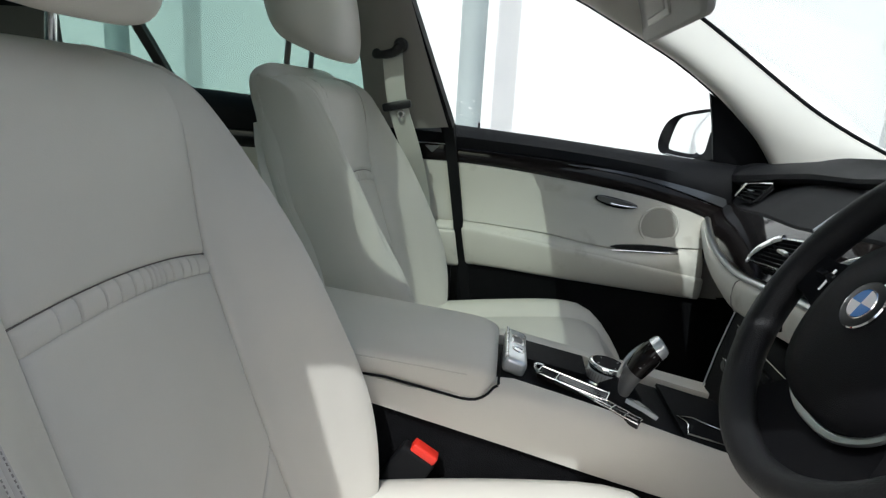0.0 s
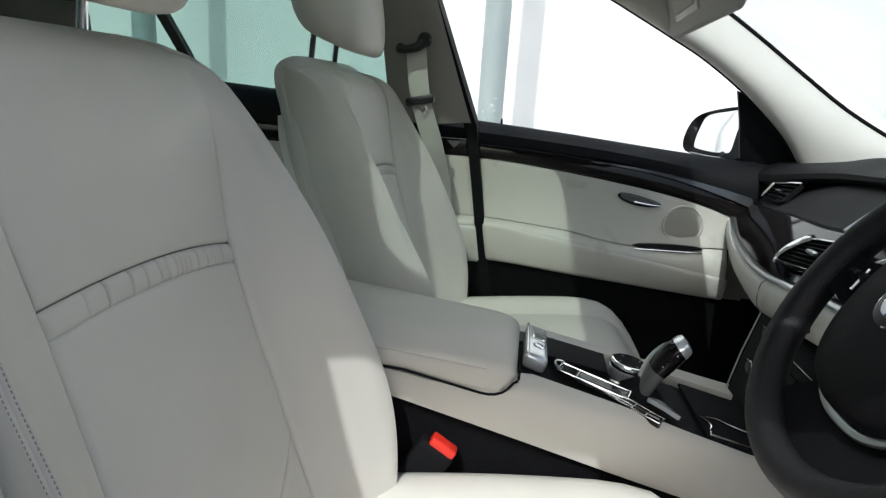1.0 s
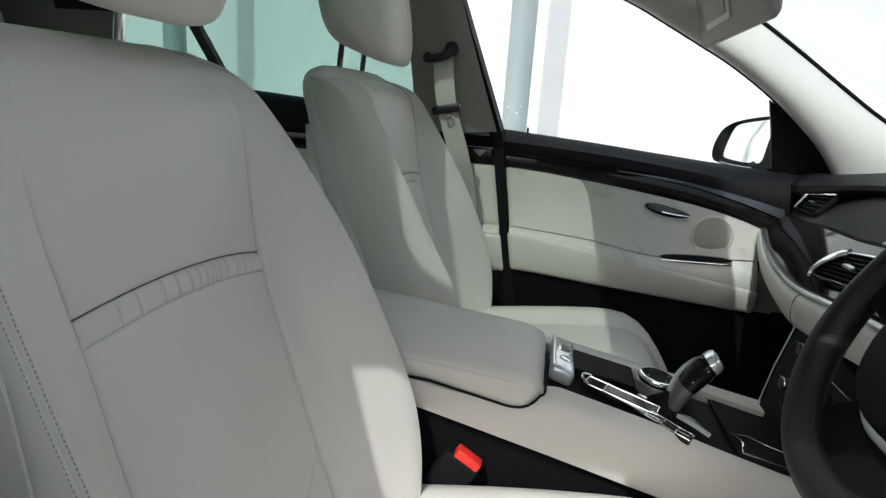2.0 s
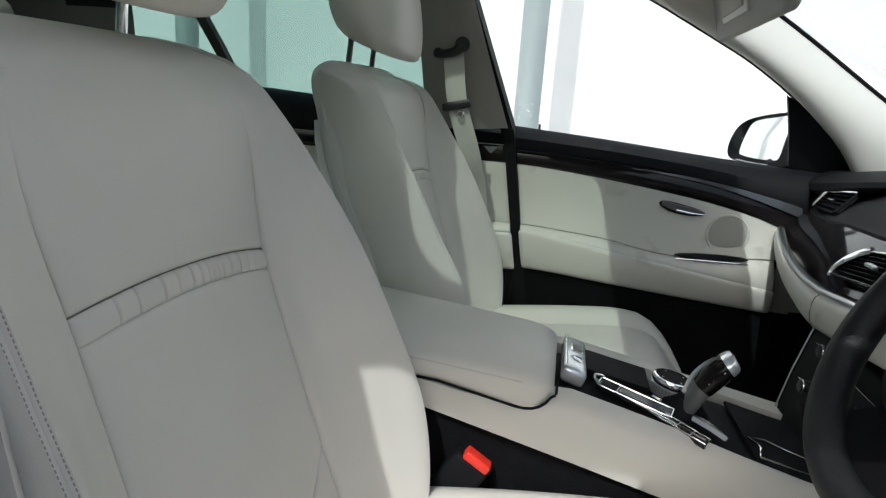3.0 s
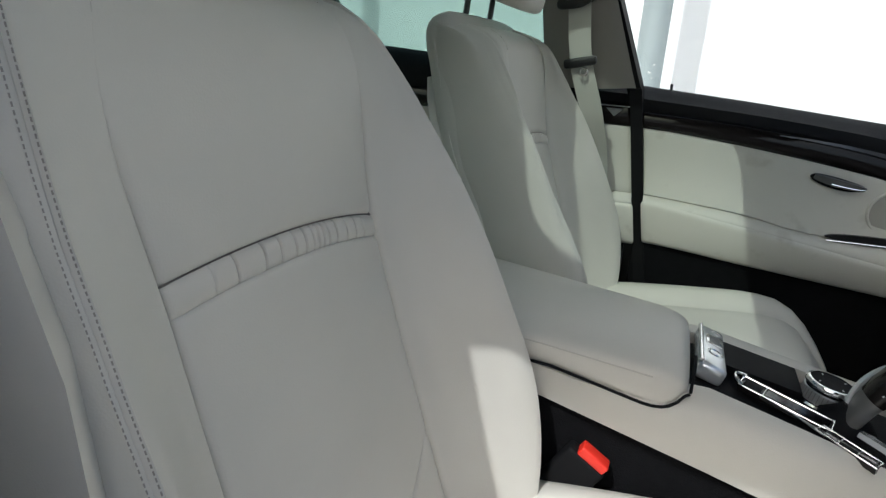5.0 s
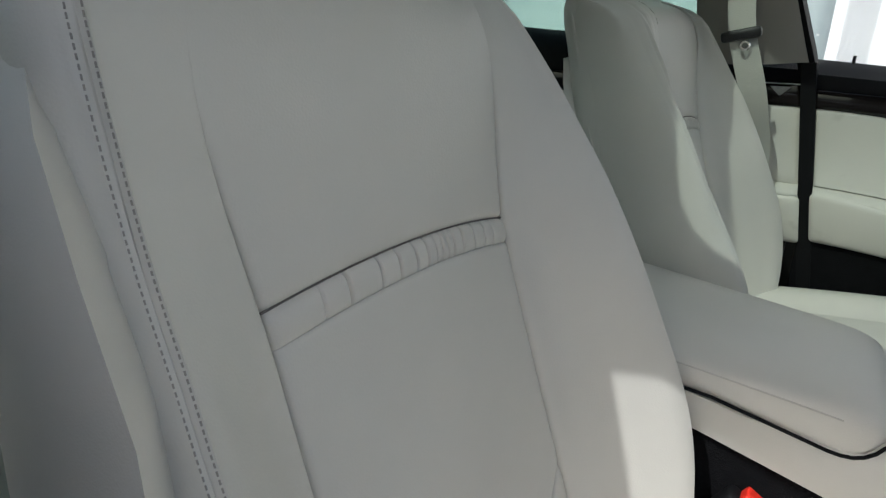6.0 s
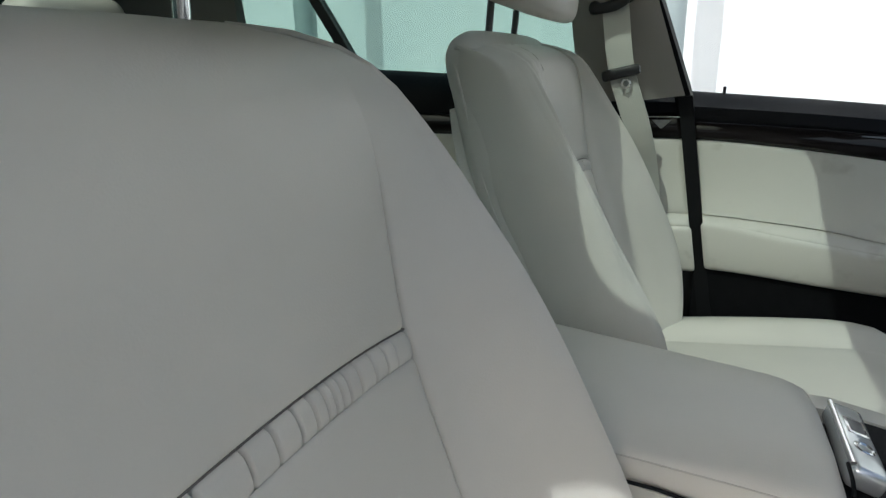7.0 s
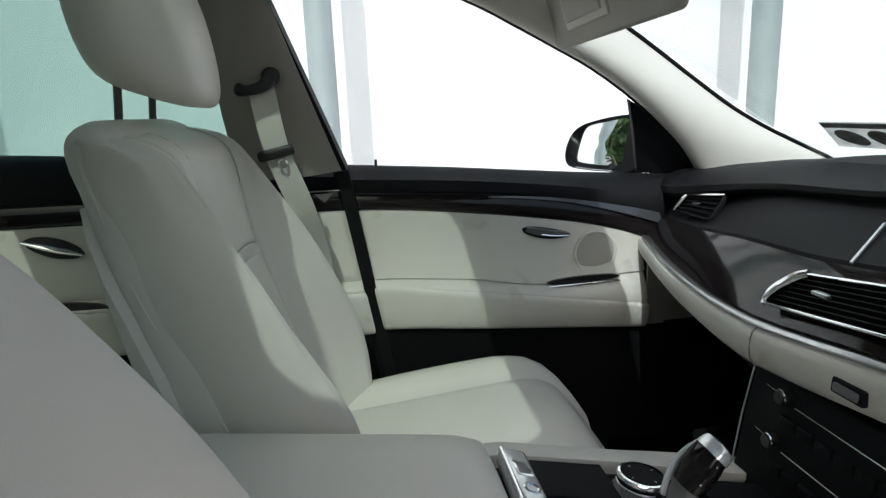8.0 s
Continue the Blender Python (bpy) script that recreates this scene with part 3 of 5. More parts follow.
    cush = part("cushion", loft(rings), LEATHER, s, "ivory leather seat cushion")
    def seat_fn(a, b):
        x = lerp(-0.06, 0.405, b)
        u = lerp(-0.150, 0.150, a) * (1 - 0.12 * b)
        return Vector((x + (0.028 * max(0.0, x) if yc > 0 else 0.0), yc + u, cushion(u * 0.9, x) + 0.005 + 0.006 * (1 - (2 * a - 1) ** 2)))
    part("seat_insert", padded(seat_fn, 0.30, 0.39, (0, 0, 1), 18, 18, 0.006, 0.004, 0.006), LEATHER, cush)
    bs = part("seat_base", box((0.14, yc, 0.40), (0.42, 0.44, 0.14), 0.03), BLACK_TRIM, s, "black plastic seat base with rails")
    for side in (-1, 1):
        part("rail", box((0.13, yc + side * 0.18, 0.315), (0.62, 0.045, 0.03), 0.006), BLACK_TRIM, bs)
        part("side_cover", box((0.10, yc + side * 0.245, 0.46), (0.44, 0.022, 0.07), 0.009), BLACK_TRIM, bs)
    # headrest: a wedge cushion with rounded rims on two chrome posts
    hr = []
    for t in [(1 - math.cos(math.pi * k / 26)) / 2 for k in range(27)]:
        z = lerp(1.176, 1.392, t)
        power = 3.4 if t > 0.5 else 4.2 if yc < 0 else 5.6
        g = max(0.04, (1 - abs(2 * t - 1) ** power) ** (1 / power))
        wide = (0.138 + 0.010 * math.sin(t * math.pi)) * g
        deep = (0.060 + 0.012 * math.sin(t * math.pi) + 0.010 * (1 - t)) * (0.12 + 0.88 * g)
        x = -0.222 - 0.15 * (z - 1.178)
        hy, hz = head_shift
        ring = []
        for k in range(28):
            a = 2 * math.pi * k / 28
            ca, sa = math.cos(a), math.sin(a)
            u = wide * math.copysign(abs(sa) ** 0.62, sa)
            if yc > 0 and u < 0:      # fuller low down on the console side
                u *= 1 + 0.09 * (1 - t)
            d = deep * math.copysign(abs(ca) ** 0.75, ca)
            sag = -0.016 * (u / 0.13) ** 2 if ca > 0 else 0.0
            ring.append(Vector((x + d + 0.35 * sag, yc + hy + u, z + hz - 0.34 * d * (1 - t))))
        hr.append(ring)
    head = part("headrest", loft(hr), LEATHER, s, "ivory leather headrest")
    for side in (-1, 1):
        # passenger posts take dark grey to paint chrome reflecting the dark cabin
        rod = part("post", tube([(-0.272, yc + hy + side * 0.072, 1.11), (-0.262, yc + hy + side * 0.072, 1.215)], 0.0055, 14), CHROME if yc < 0 else GREY_SATIN, head, "chrome headrest post" if yc < 0 else "headrest post with its dark reflections put into the colour")
        part("collar", lathe([(0.011, 0.0), (0.011, 0.005), (0.008, 0.007)], (-0.270, yc + hy + side * 0.072, 1.140 + hz), (-0.05, 0, 1), 16), BLACK_TRIM, rod)
    return s


front_seat(-SEAT_Y, "ivory leather driver's seat with twin stitching", -1, (0.022, -0.014))
front_seat(SEAT_Y, "ivory leather passenger seat, slightly creased, headrest raised", 1, (-0.005, 0.0))


# ---- far front door ----
def belt(x):
    return table(x, [-1.4, -0.68, -0.56, 0.008, 0.257, 0.539, 0.848], [1.13, 1.090, 1.083, 1.037, 1.019, 0.994, 0.972])


def strip_top(x):
    return spline(x, [-1.4, -0.6, 0.041, 0.346, 0.55, 0.732], [1.03, 1.00, 0.976, 0.957, 0.926, 0.872])


def panel_top(x):
    return spline(x, [-1.4, -0.6, 0.041, 0.244, 0.496, 0.62, 0.70], [0.955, 0.952, 0.948, 0.931, 0.897, 0.870, 0.843])


def crease_top(x):
    """Where the lining folds out into the armrest."""
    return spline(x, [-1.4, 0.072, 0.18, 0.29, 0.385, 0.455, 0.55, 0.62, 0.70], [0.80, 0.792, 0.785, 0.775, 0.758, 0.752, 0.752, 0.763, 0.766])


def crease_low(x):
    """The stitched line along the armrest."""
    return spline(x, [-1.4, 0.074, 0.188, 0.305, 0.49, 0.70], [0.80, 0.778, 0.762, 0.746, 0.719, 0.688])


def panel_low(x):
    return spline(x, [-1.4, 0.09, 0.30, 0.50, 0.70], [0.695, 0.684, 0.668, 0.653, 0.639])


def shut(z):
    """The rear rim of the front door's lining."""
    return lerp(0.041, 0.086, (0.948 - z) / 0.271)


def band(low, high, y_low, y_high, x0, x1, bulge=0.0, **kw):
    """A strip of door lining between two lines, from x0 (a number or a line of z) to x1."""
    def fn(a, b):
        xm = lerp(x0(0.8) if callable(x0) else x0, x1(0.8) if callable(x1) else x1, a)
        z = lerp(low(xm), high(xm), b)
        x = lerp(x0(z) if callable(x0) else x0, x1(z) if callable(x1) else x1, a)
        z = lerp(low(x), high(x), b)
        return Vector((x, lerp(y_low, y_high, b) - bulge * 4 * b * (1 - b), z))
    return padded(fn, 0.6, 0.1, (0, -1, 0), kw.pop("na", 16), kw.pop("nb", 8), **kw)


fd = thing("front_door", (0.35, 0.80, 0.34), "closed front passenger door with ivory leather lining and black top", "car door", "doors")
DOOR_END = 0.684
part("door_core", loft([[Vector((x, y, z)) for y, z in ((0.752, 0.36), (0.752, panel_top(x)), (0.765, belt(x) - 0.03), (0.80, belt(x) - 0.008), (0.865, belt(x) - 0.012), (0.90, 0.80), (0.88, 0.36))]
                        for x in steps(0.0395, 0.93, 14)]), BLACK_TRIM, fd)
part("upper_lining", band(crease_top, panel_top, 0.722, 0.738, shut, DOOR_END, -0.006, depth=0.005, open_sides="b"), DOOR_LEATHER, fd, "ivory leather lining with faint scuffs")
arm = part("armrest", band(crease_low, crease_top, 0.694, 0.722, shut, DOOR_END, 0.010, nb=10, depth=0.0022, soft=0.0016, open_sides="t"), DOOR_LEATHER, fd)
part("lower_lining", band(panel_low, crease_low, 0.708, 0.694, shut, DOOR_END, 0.004, depth=0.003, soft=0.0018), DOOR_LEATHER, fd)
part("stitch_line", tube([(x, 0.6952, crease_low(x)) for x in steps(0.085, 0.682, 30)], 0.0007, 5), SEAM, fd, "thin grey seam")
# the lining's plain end piece before the dashboard, coloured dark for the dashboard's shade
part("end_cover", sheet(lambda a, b: Vector((lerp(0.688, 0.82, a), lerp(0.716, 0.712, b) + 0.012 * a, lerp(panel_low(0.69) - 0.006 * a, panel_top(0.69) - 0.05 * a, b))), steps(0, 1, 6), steps(0, 1, 6), 0.006), SHADED_TRIM, fd, "end piece of the lining, the dashboard's shade put into its colour")
part("kick_carpet", loft([[Vector((x, y, z)) for y, z in ((0.714, panel_low(x) + 0.004), (0.725, 0.50), (0.70, 0.36), (0.76, 0.36), (0.76, panel_low(x) + 0.004))] for x in steps(0.06, 0.93, 24)]), CARPET, fd, "black carpeted lower door")
part("trim_strip", band(lambda x: panel_top(x) + 0.001, lambda x: strip_top(x), 0.735, 0.742, lambda z: shut(z) - 0.003, 0.735, 0.004, depth=0.003, soft=0.002), GLOSS, fd, "black lacquered trim strip")
part("sill_cap", loft([[Vector((x, y, z)) for y, z in ((0.741, strip_top(x) + 0.001), (0.738, strip_top(x) + 0.008), (0.744, lerp(strip_top(x), belt(x), 0.55)), (0.772, belt(x) - 0.012), (0.792, belt(x) - 0.002), (0.812, belt(x)), (0.812, belt(x) - 0.02), (0.760, strip_top(x)))]
                       for x in steps(0.018, 0.86, 18)]), BLACK_SOFT, fd, "black soft-grain window sill")
part("chrome_line", tube([(x, 0.7335, lerp(panel_top(x), strip_top(x), table(x, [0.1, 0.35, 0.72], [0.75, 0.80, 0.86]))) for x in steps(0.10, 0.72, 16)], 0.0013, 6), SATIN, fd)
# a second, wedge-shaped lacquer blade that widens forwards and leans back under the sill
part("trim_blade", sheet(lambda a, b: Vector((x := lerp(0.325, 0.728, a), lerp(0.7335, 0.7335 + 0.016 * a, b) - 0.003 * a, lerp(spline(x, [0.325, 0.40, 0.50, 0.60, 0.685, 0.735], [0.955, 0.947, 0.933, 0.910, 0.885, 0.868]), spline(x, [0.325, 0.45, 0.55, 0.716, 0.735], [0.9575, 0.947, 0.932, 0.903, 0.898]), b))), steps(0, 1, 18), steps(0, 1, 4), 0.004), BLADE, fd, "glossy dark grey trim blade")
# door pull: a dark cup with a bright blade in it
hs = [Vector((lerp(0.401, 0.509, t), 0.7265, lerp(0.8795, 0.8615, t) - 0.003 * math.sin(math.pi * t))) for t in steps(0, 1, 16)]
swell = [math.sin(math.pi * (i / 16) ** 0.85) ** 0.6 for i in range(17)]
part("handle_recess", ribbon([p + Vector((0, 0.004, 0)) for p in hs], [0.004 + 0.021 * k for k in swell], (0, 0, 1), 0.006), RUBBER, fd, "dark finger cup")
blade = part("door_handle", ribbon([p + Vector((0, -0.002, 0.0022)) for p in hs[1:]], [0.002 + 0.015 * k for k in swell[1:]], (0, -0.45, 1), 0.005), GREY_SATIN, fd, "satin grey inner door handle")
part("bright_edge", tube([p + Vector((0, -0.006, -0.0035 * k)) for p, k in zip(hs[6:], swell[6:])], [0.0006 + 0.0026 * k for k in swell[6:]], 8), CHROME, blade, "bright chrome lower edge")
part("cup_rim", tube([p + Vector((0, -0.0005, 0.0025 + 0.0105 * k)) for p, k in zip(hs, swell)], 0.0009, 6), GREY_SATIN, fd)
# loudspeaker
part("speaker_ring", lathe([(0.051, 0.0), (0.051, 0.002), (0.048, 0.0040), (0.0445, 0.002), (0.0445, 0.0)], (0.569, 0.7265, 0.817), (0, -1, 0), 40, None, True), DOOR_LEATHER, fd)
part("speaker_grille", lathe([(0.0445, 0.0), (0.0445, 0.0015), (0.03, 0.003), (0.006, 0.0035)], (0.569, 0.7265, 0.817), (0, -1, 0), 40),
     material("perforated_grey_grille", (0.40, 0.385, 0.345), 0.75, vary=0.03, fine=0.8, fine_scale=900), fd, "grey perforated speaker grille")
# pocket under the pull
part("pull_cup", ribbon([(lerp(0.452, 0.622, t), 0.7155, lerp(0.756, 0.762, t)) for t in steps(0, 1, 12)], [0.002 + 0.013 * math.sin(math.pi * i / 12) ** 0.4 for i in range(13)], (0, 0, 1), 0.012), BLACK_TRIM, arm)
# chrome tube painting the bright sunlit ledge below the cup
part("pull_bright_line", tube([(lerp(0.455, 0.622, t), 0.708, lerp(0.748, 0.752, t)) for t in steps(0, 1, 12)], 0.0022, 8), CHROME, arm)
part("lock_pin", tube([(0.087, 0.797, 1.02), (0.087, 0.797, 1.045)], 0.0032, 8), BLACK_TRIM, fd)
part("window_pane", sheet(lambda a, b: Vector((lerp(lerp(0.012, -0.13, b), lerp(0.80, 0.30, b), a), lerp(0.818, 0.665, b), lerp(1.00, 1.375, b) - 0.03 * a * (1 - b))), steps(0, 1, 8), steps(0, 1, 8), 0.004), GLASS, fd, "clear side window")
# mirror sail
part("mirror_sail", outline_prism([(0.652, 0.750, 1.152), (0.676, 0.775, 1.08), (0.702, 0.805, 0.984), (0.885, 0.822, 0.962), (0.815, 0.806, 1.040), (0.735, 0.783, 1.112)], (0.1, 1, 0.2), 0.02, 0.002), BLACK_SOFT, fd, "black triangular mirror sail")
# wing mirror
MC = Vector((0.676, 0.990, 1.045))
mirror_turn = Euler((0, radians(3.5), radians(20))).to_matrix()


def closed_curve(pts, n=12):
    """A smooth closed curve through flat points."""
    out, c = [], len(pts)
    for i in range(c):
        a, b, d, e = (Vector(pts[(i + k) % c]) for k in (-1, 0, 1, 2))
        for k in range(n):
            t = k / n
            out.append(0.5 * (2 * b + (d - a) * t + (2 * a - 5 * b + 4 * d - e) * t * t + (3 * b - a - 3 * d + e) * t ** 3))
    return out


MIRROR_RIM = closed_curve([(0.120, -0.052), (0.121, -0.020), (0.099, 0.022), (0.062, 0.045), (0.020, 0.056), (-0.045, 0.067), (-0.110, 0.073), (-0.150, 0.070), (-0.160, 0.0), (-0.150, -0.062), (-0.030, -0.071), (0.040, -0.071), (0.098, -0.067)])
MIRROR_PANE = closed_curve([(0.078, -0.046), (0.071, -0.004), (0.049, 0.038), (0.010, 0.050), (-0.040, 0.057), (-0.104, 0.064), (-0.108, 0.040), (-0.100, 0.0), (-0.090, -0.047), (-0.050, -0.054), (-0.020, -0.0555), (0.012, -0.055), (0.055, -0.053)])


def by_angle(outline, n=64, cy=-0.015, cz=-0.002):
    """The same outline at even angles round one middle."""
    polar = sorted((math.atan2(q.y - cz, q.x - cy), math.hypot(q.y - cz, q.x - cy)) for q in outline)
    angles = [2 * math.pi * k / n - math.pi for k in range(n)]
    reach = np.interp(angles, [a for a, _ in polar], [r for _, r in polar], period=2 * math.pi)
    return [Vector((cy + math.cos(a) * r, cz + math.sin(a) * r)) for a, r in zip(angles, reach)]


MIRROR_RIM, MIRROR_PANE = by_angle(MIRROR_RIM), by_angle(MIRROR_PANE)


def mirror_ring(outline, scale, back):
    cy, cz = sum(q.x for q in outline) / len(outline), sum(q.y for q in outline) / len(outline)
    return [MC + mirror_turn @ Vector((back, cy + (q.x - cy) * scale, cz + (q.y - cz) * scale)) for q in outline]


wm = part("wing_mirror", loft([mirror_ring(MIRROR_PANE, 1.005, 0.010), mirror_ring(MIRROR_PANE, 1.03, -0.002), mirror_ring(MIRROR_RIM, 0.965, -0.012), mirror_ring(MIRROR_RIM, 0.995, -0.008), mirror_ring(MIRROR_RIM, 1.0, 0.004), mirror_ring(MIRROR_RIM, 1.02, 0.030),
                               mirror_ring(MIRROR_RIM, 0.97, 0.065), mirror_ring(MIRROR_RIM, 0.80, 0.095), mirror_ring(MIRROR_RIM, 0.45, 0.110)]), HUB_BLACK, fd, "black wing mirror housing")
part("mirror_glass", loft([mirror_ring(MIRROR_PANE, k, 0.0005 - 0.0009 * (1 - k * k)) for k in (1.0, 0.85, 0.7, 0.55, 0.4, 0.25, 0.1, 0.02)]), MIRROR, wm, "convex silvered mirror glass")
part("lower_lip", tube([MC + mirror_turn @ Vector((-0.010, y, z)) for y, z in ((0.07, -0.0655), (0.02, -0.068), (-0.03, -0.068), (-0.07, -0.067))], 0.0016, 6), SATIN, wm)
part("mirror_arm", tube([(0.74, 0.83, 0.962), (0.725, 0.88, 0.968), (0.705, 0.94, 0.985)], [0.018, 0.016, 0.022], 12, None, 0.7), BLACK_TRIM, fd)

# ---- far rear door ----
rd = thing("rear_door", (-0.40, 0.80, 0.34), "closed rear door with ivory lining and deep black window sill", "car door", "doors")
REAR_END = lambda z: shut(z) - 0.027
RX = -0.86
part("door_core", loft([[Vector((x, y, z)) for y, z in ((0.752, 0.36), (0.752, 0.95), (0.77, belt(x) - 0.03), (0.80, belt(x) - 0.008), (0.865, belt(x) - 0.012), (0.90, 0.80), (0.88, 0.36))] for x in steps(-1.0, 0.0385, 10)]), BLACK_TRIM, rd)
part("upper_lining", band(lambda x: 0.792, lambda x: 0.949, 0.722, 0.738, RX, REAR_END, -0.004), DOOR_LEATHER, rd)
part("armrest", band(lambda x: 0.765, lambda x: 0.792, 0.700, 0.722, RX, REAR_END, 0.010), DOOR_LEATHER, rd)
part("lower_lining", band(lambda x: 0.676, lambda x: 0.765, 0.708, 0.700, RX, REAR_END, 0.004, depth=0.003, soft=0.0018), DOOR_LEATHER, rd)
for zz in (0.712, 0.719):
    part("stitch_line", tube([(x, 0.7008, zz) for x in steps(-0.25, 0.040, 12)], 0.0007, 5), SEAM, rd)
part("kick_carpet", box((-0.47, 0.735, 0.52), (0.98, 0.05, 0.30), 0.01), CARPET, rd)
part("trim_strip", band(lambda x: 0.950, lambda x: 0.988, 0.735, 0.742, RX, REAR_END, 0.004, depth=0.003, soft=0.002), GLOSS, rd, "black lacquered trim strip")
part("sill_cap", loft([[Vector((x, y, z)) for y, z in ((0.741, 0.989), (0.738, 0.998), (0.746, lerp(0.99, belt(x), 0.55)), (0.772, belt(x) - 0.012), (0.792, belt(x) - 0.002), (0.812, belt(x)), (0.812, belt(x) - 0.02), (0.760, 0.985))] for x in steps(-1.05, 0.012, 10)]), BLACK_SOFT, rd)
part("trim_emblem", outline_prism([(-0.047, 0.7300, 0.983), (-0.008, 0.7300, 0.983), (-0.027, 0.7300, 0.964)], (0, -1, 0), 0.002), WORN_SILVER, rd, "pale triangular airbag mark")
part("trim_line", tube([(x, 0.7325, 0.9885) for x in steps(-0.30, 0.008, 8)], 0.0012, 6), SATIN, rd)
hs = [Vector((lerp(-0.625, -0.515, t), 0.718, lerp(0.925, 0.893, t))) for t in steps(0, 1, 12)]
part("handle_recess", ribbon([p + Vector((0, 0.006, -0.004)) for p in hs], [0.004 + 0.036 * math.sin(math.pi * i / 12) ** 0.6 for i in range(13)], (0, 0, 1), 0.006), BLACK_TRIM, rd)
part("door_handle", tube([p + Vector((0, -0.004, -0.004)) for p in hs], [0.003 + 0.006 * math.sin(math.pi * i / 12) for i in range(13)], 10, None, 0.8), CHROME, rd, "chrome inner door handle")
part("pull_cup", ribbon([(lerp(-0.59, -0.46, t), 0.706, lerp(0.788, 0.772, t)) for t in steps(0, 1, 12)], [0.003 + 0.018 * math.sin(math.pi * i / 12) ** 0.4 for i in range(13)], (0, 0, 1), 0.012), BLACK_TRIM, rd)
part("pull_bright_line", tube([(lerp(-0.59, -0.46, t), 0.699, lerp(0.777, 0.762, t)) for t in steps(0, 1, 12)], 0.0022, 8), CHROME, rd)
part("window_pane", sheet(lambda a, b: Vector((lerp(lerp(-1.10, -1.10, b), lerp(-0.02, -0.18, b), a), lerp(0.818, 0.668, b), lerp(1.02, 1.375, b) + 0.06 * (1 - a) * (1 - b))), steps(0, 1, 6), steps(0, 1, 6), 0.004), TINTED, rd, "green tinted rear side window")
part("quarter_bar", ribbon([(-0.762, 0.800, 1.085), (-0.80, 0.755, 1.19), (-0.845, 0.70, 1.31), (-0.875, 0.67, 1.38)], 0.027, (1, 0, 0), 0.02), BLACK_TRIM, rd)

# ---- pillars, roof, floor ----
def pillar(name, left, right, y_of, zs, mat, label, thick=0.03):
    def fn(a, b):
        z = lerp(zs[0], zs[-1], b)
        x = lerp(left(z), right(z), a)
        return Vector((x, y_of(z) + 0.035 * (2 * a - 1) ** 2 * (0.6 if a < 0.5 else 1.0), z))
    return setting(name, sheet(fn, steps(0, 1, 12), steps(0, 1, 14), thick), mat, label, "pillar")


def b_left(z):
    return table(z, [0.95, 1.09, 1.20, 1.36, 1.42], [-0.176, -0.183, -0.19, -0.192, -0.193])


def b_right(z):
    return table(z, [0.95, 1.035, 1.362, 1.42], [0.022, -0.005, -0.125, -0.146])


def b_y(z):
    return lerp(0.70, 0.605, (z - 1.03) / 0.35)


pillar("trim_b_pillar", b_left, b_right, b_y, [1.032, 1.42], SHADED_TRIM, "beige-grey trim of the middle pillar, its shade put into the colour")
setting("trim_b_seam", ribbon([(lerp(b_left(1.248), b_right(1.248), t), b_y(1.248) - 0.001 + 0.035 * (2 * t - 1) ** 2 * (0.6 if t < 0.5 else 1), 1.248) for t in steps(0.02, 0.85, 10)], 0.0022, (0, 0, 1), 0.002), SEAM, "thin joint line in the pillar trim", "joint")
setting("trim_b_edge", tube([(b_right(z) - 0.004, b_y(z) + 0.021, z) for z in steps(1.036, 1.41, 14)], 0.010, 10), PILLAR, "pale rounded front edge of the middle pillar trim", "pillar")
setting("trim_b_seal", ribbon([(b_right(z) + 0.014, b_y(z) + 0.050, z) for z in steps(1.0, 1.41, 10)], 0.030, (1, 0, 0), 0.05), RUBBER, "black rubber door seal on the middle pillar", "seal")
setting("trim_door_gap", ribbon([(shut(z) - 0.0135, 0.729, z) for z in steps(1.03, 0.36, 10)], 0.0265, (1, 0, 0), 0.03), RUBBER, "black seal between the two doors", "seal")
# front pillar: from the dashboard up to the roof, with a rounded section
A_OUT = [(0.835, 0.777, 0.981), (0.787, 0.760, 1.040), (0.733, 0.747, 1.090), (0.652, 0.729, 1.155), (0.553, 0.711, 1.219), (0.462, 0.698, 1.266), (0.374, 0.687, 1.310), (0.300, 0.677, 1.345), (0.15, 0.665, 1.405)]
A_IN = [(1.19, 0.790, 0.992), (1.10, 0.780, 1.030), (1.00, 0.770, 1.074), (0.90, 0.757, 1.125), (0.80, 0.742, 1.187), (0.69, 0.725, 1.258), (0.585, 0.709, 1.322), (0.49, 0.700, 1.375), (0.36, 0.690, 1.43)]
ao, ai = curve_points(A_OUT, 4), curve_points(A_IN, 4)


def a_section(o, i):
    side = i - o
    up = Vector((-0.35, -0.80, 0.10)).normalized()
    return [o + side * t + up * (0.040 * math.sin(math.pi * t ** 0.62) ** 0.8 if 0 < t < 0.97 else 0.0) for t in [0, 0.03, 0.07] + steps(0.12, 1, 11)] + [i + Vector((0.02, 0.03, 0.01)), o + Vector((0.02, 0.03, 0.0))]


setting("trim_a_pillar", loft([a_section(o, i) for o, i in zip(ao, ai)]), PILLAR, "pale beige trim of the windscreen pillar", "pillar", 50)
setting("trim_a_seal", tube([p + Vector((0.004, 0.016, 0.004)) for p in ao], 0.007, 8), RUBBER, "black window seal along the front pillar", "seal")
setting("trim_screen_seal", tube([p + Vector((0.003, 0.000, 0.002)) for p in ai], 0.0048, 8), RUBBER, "black windscreen rim", "seal")

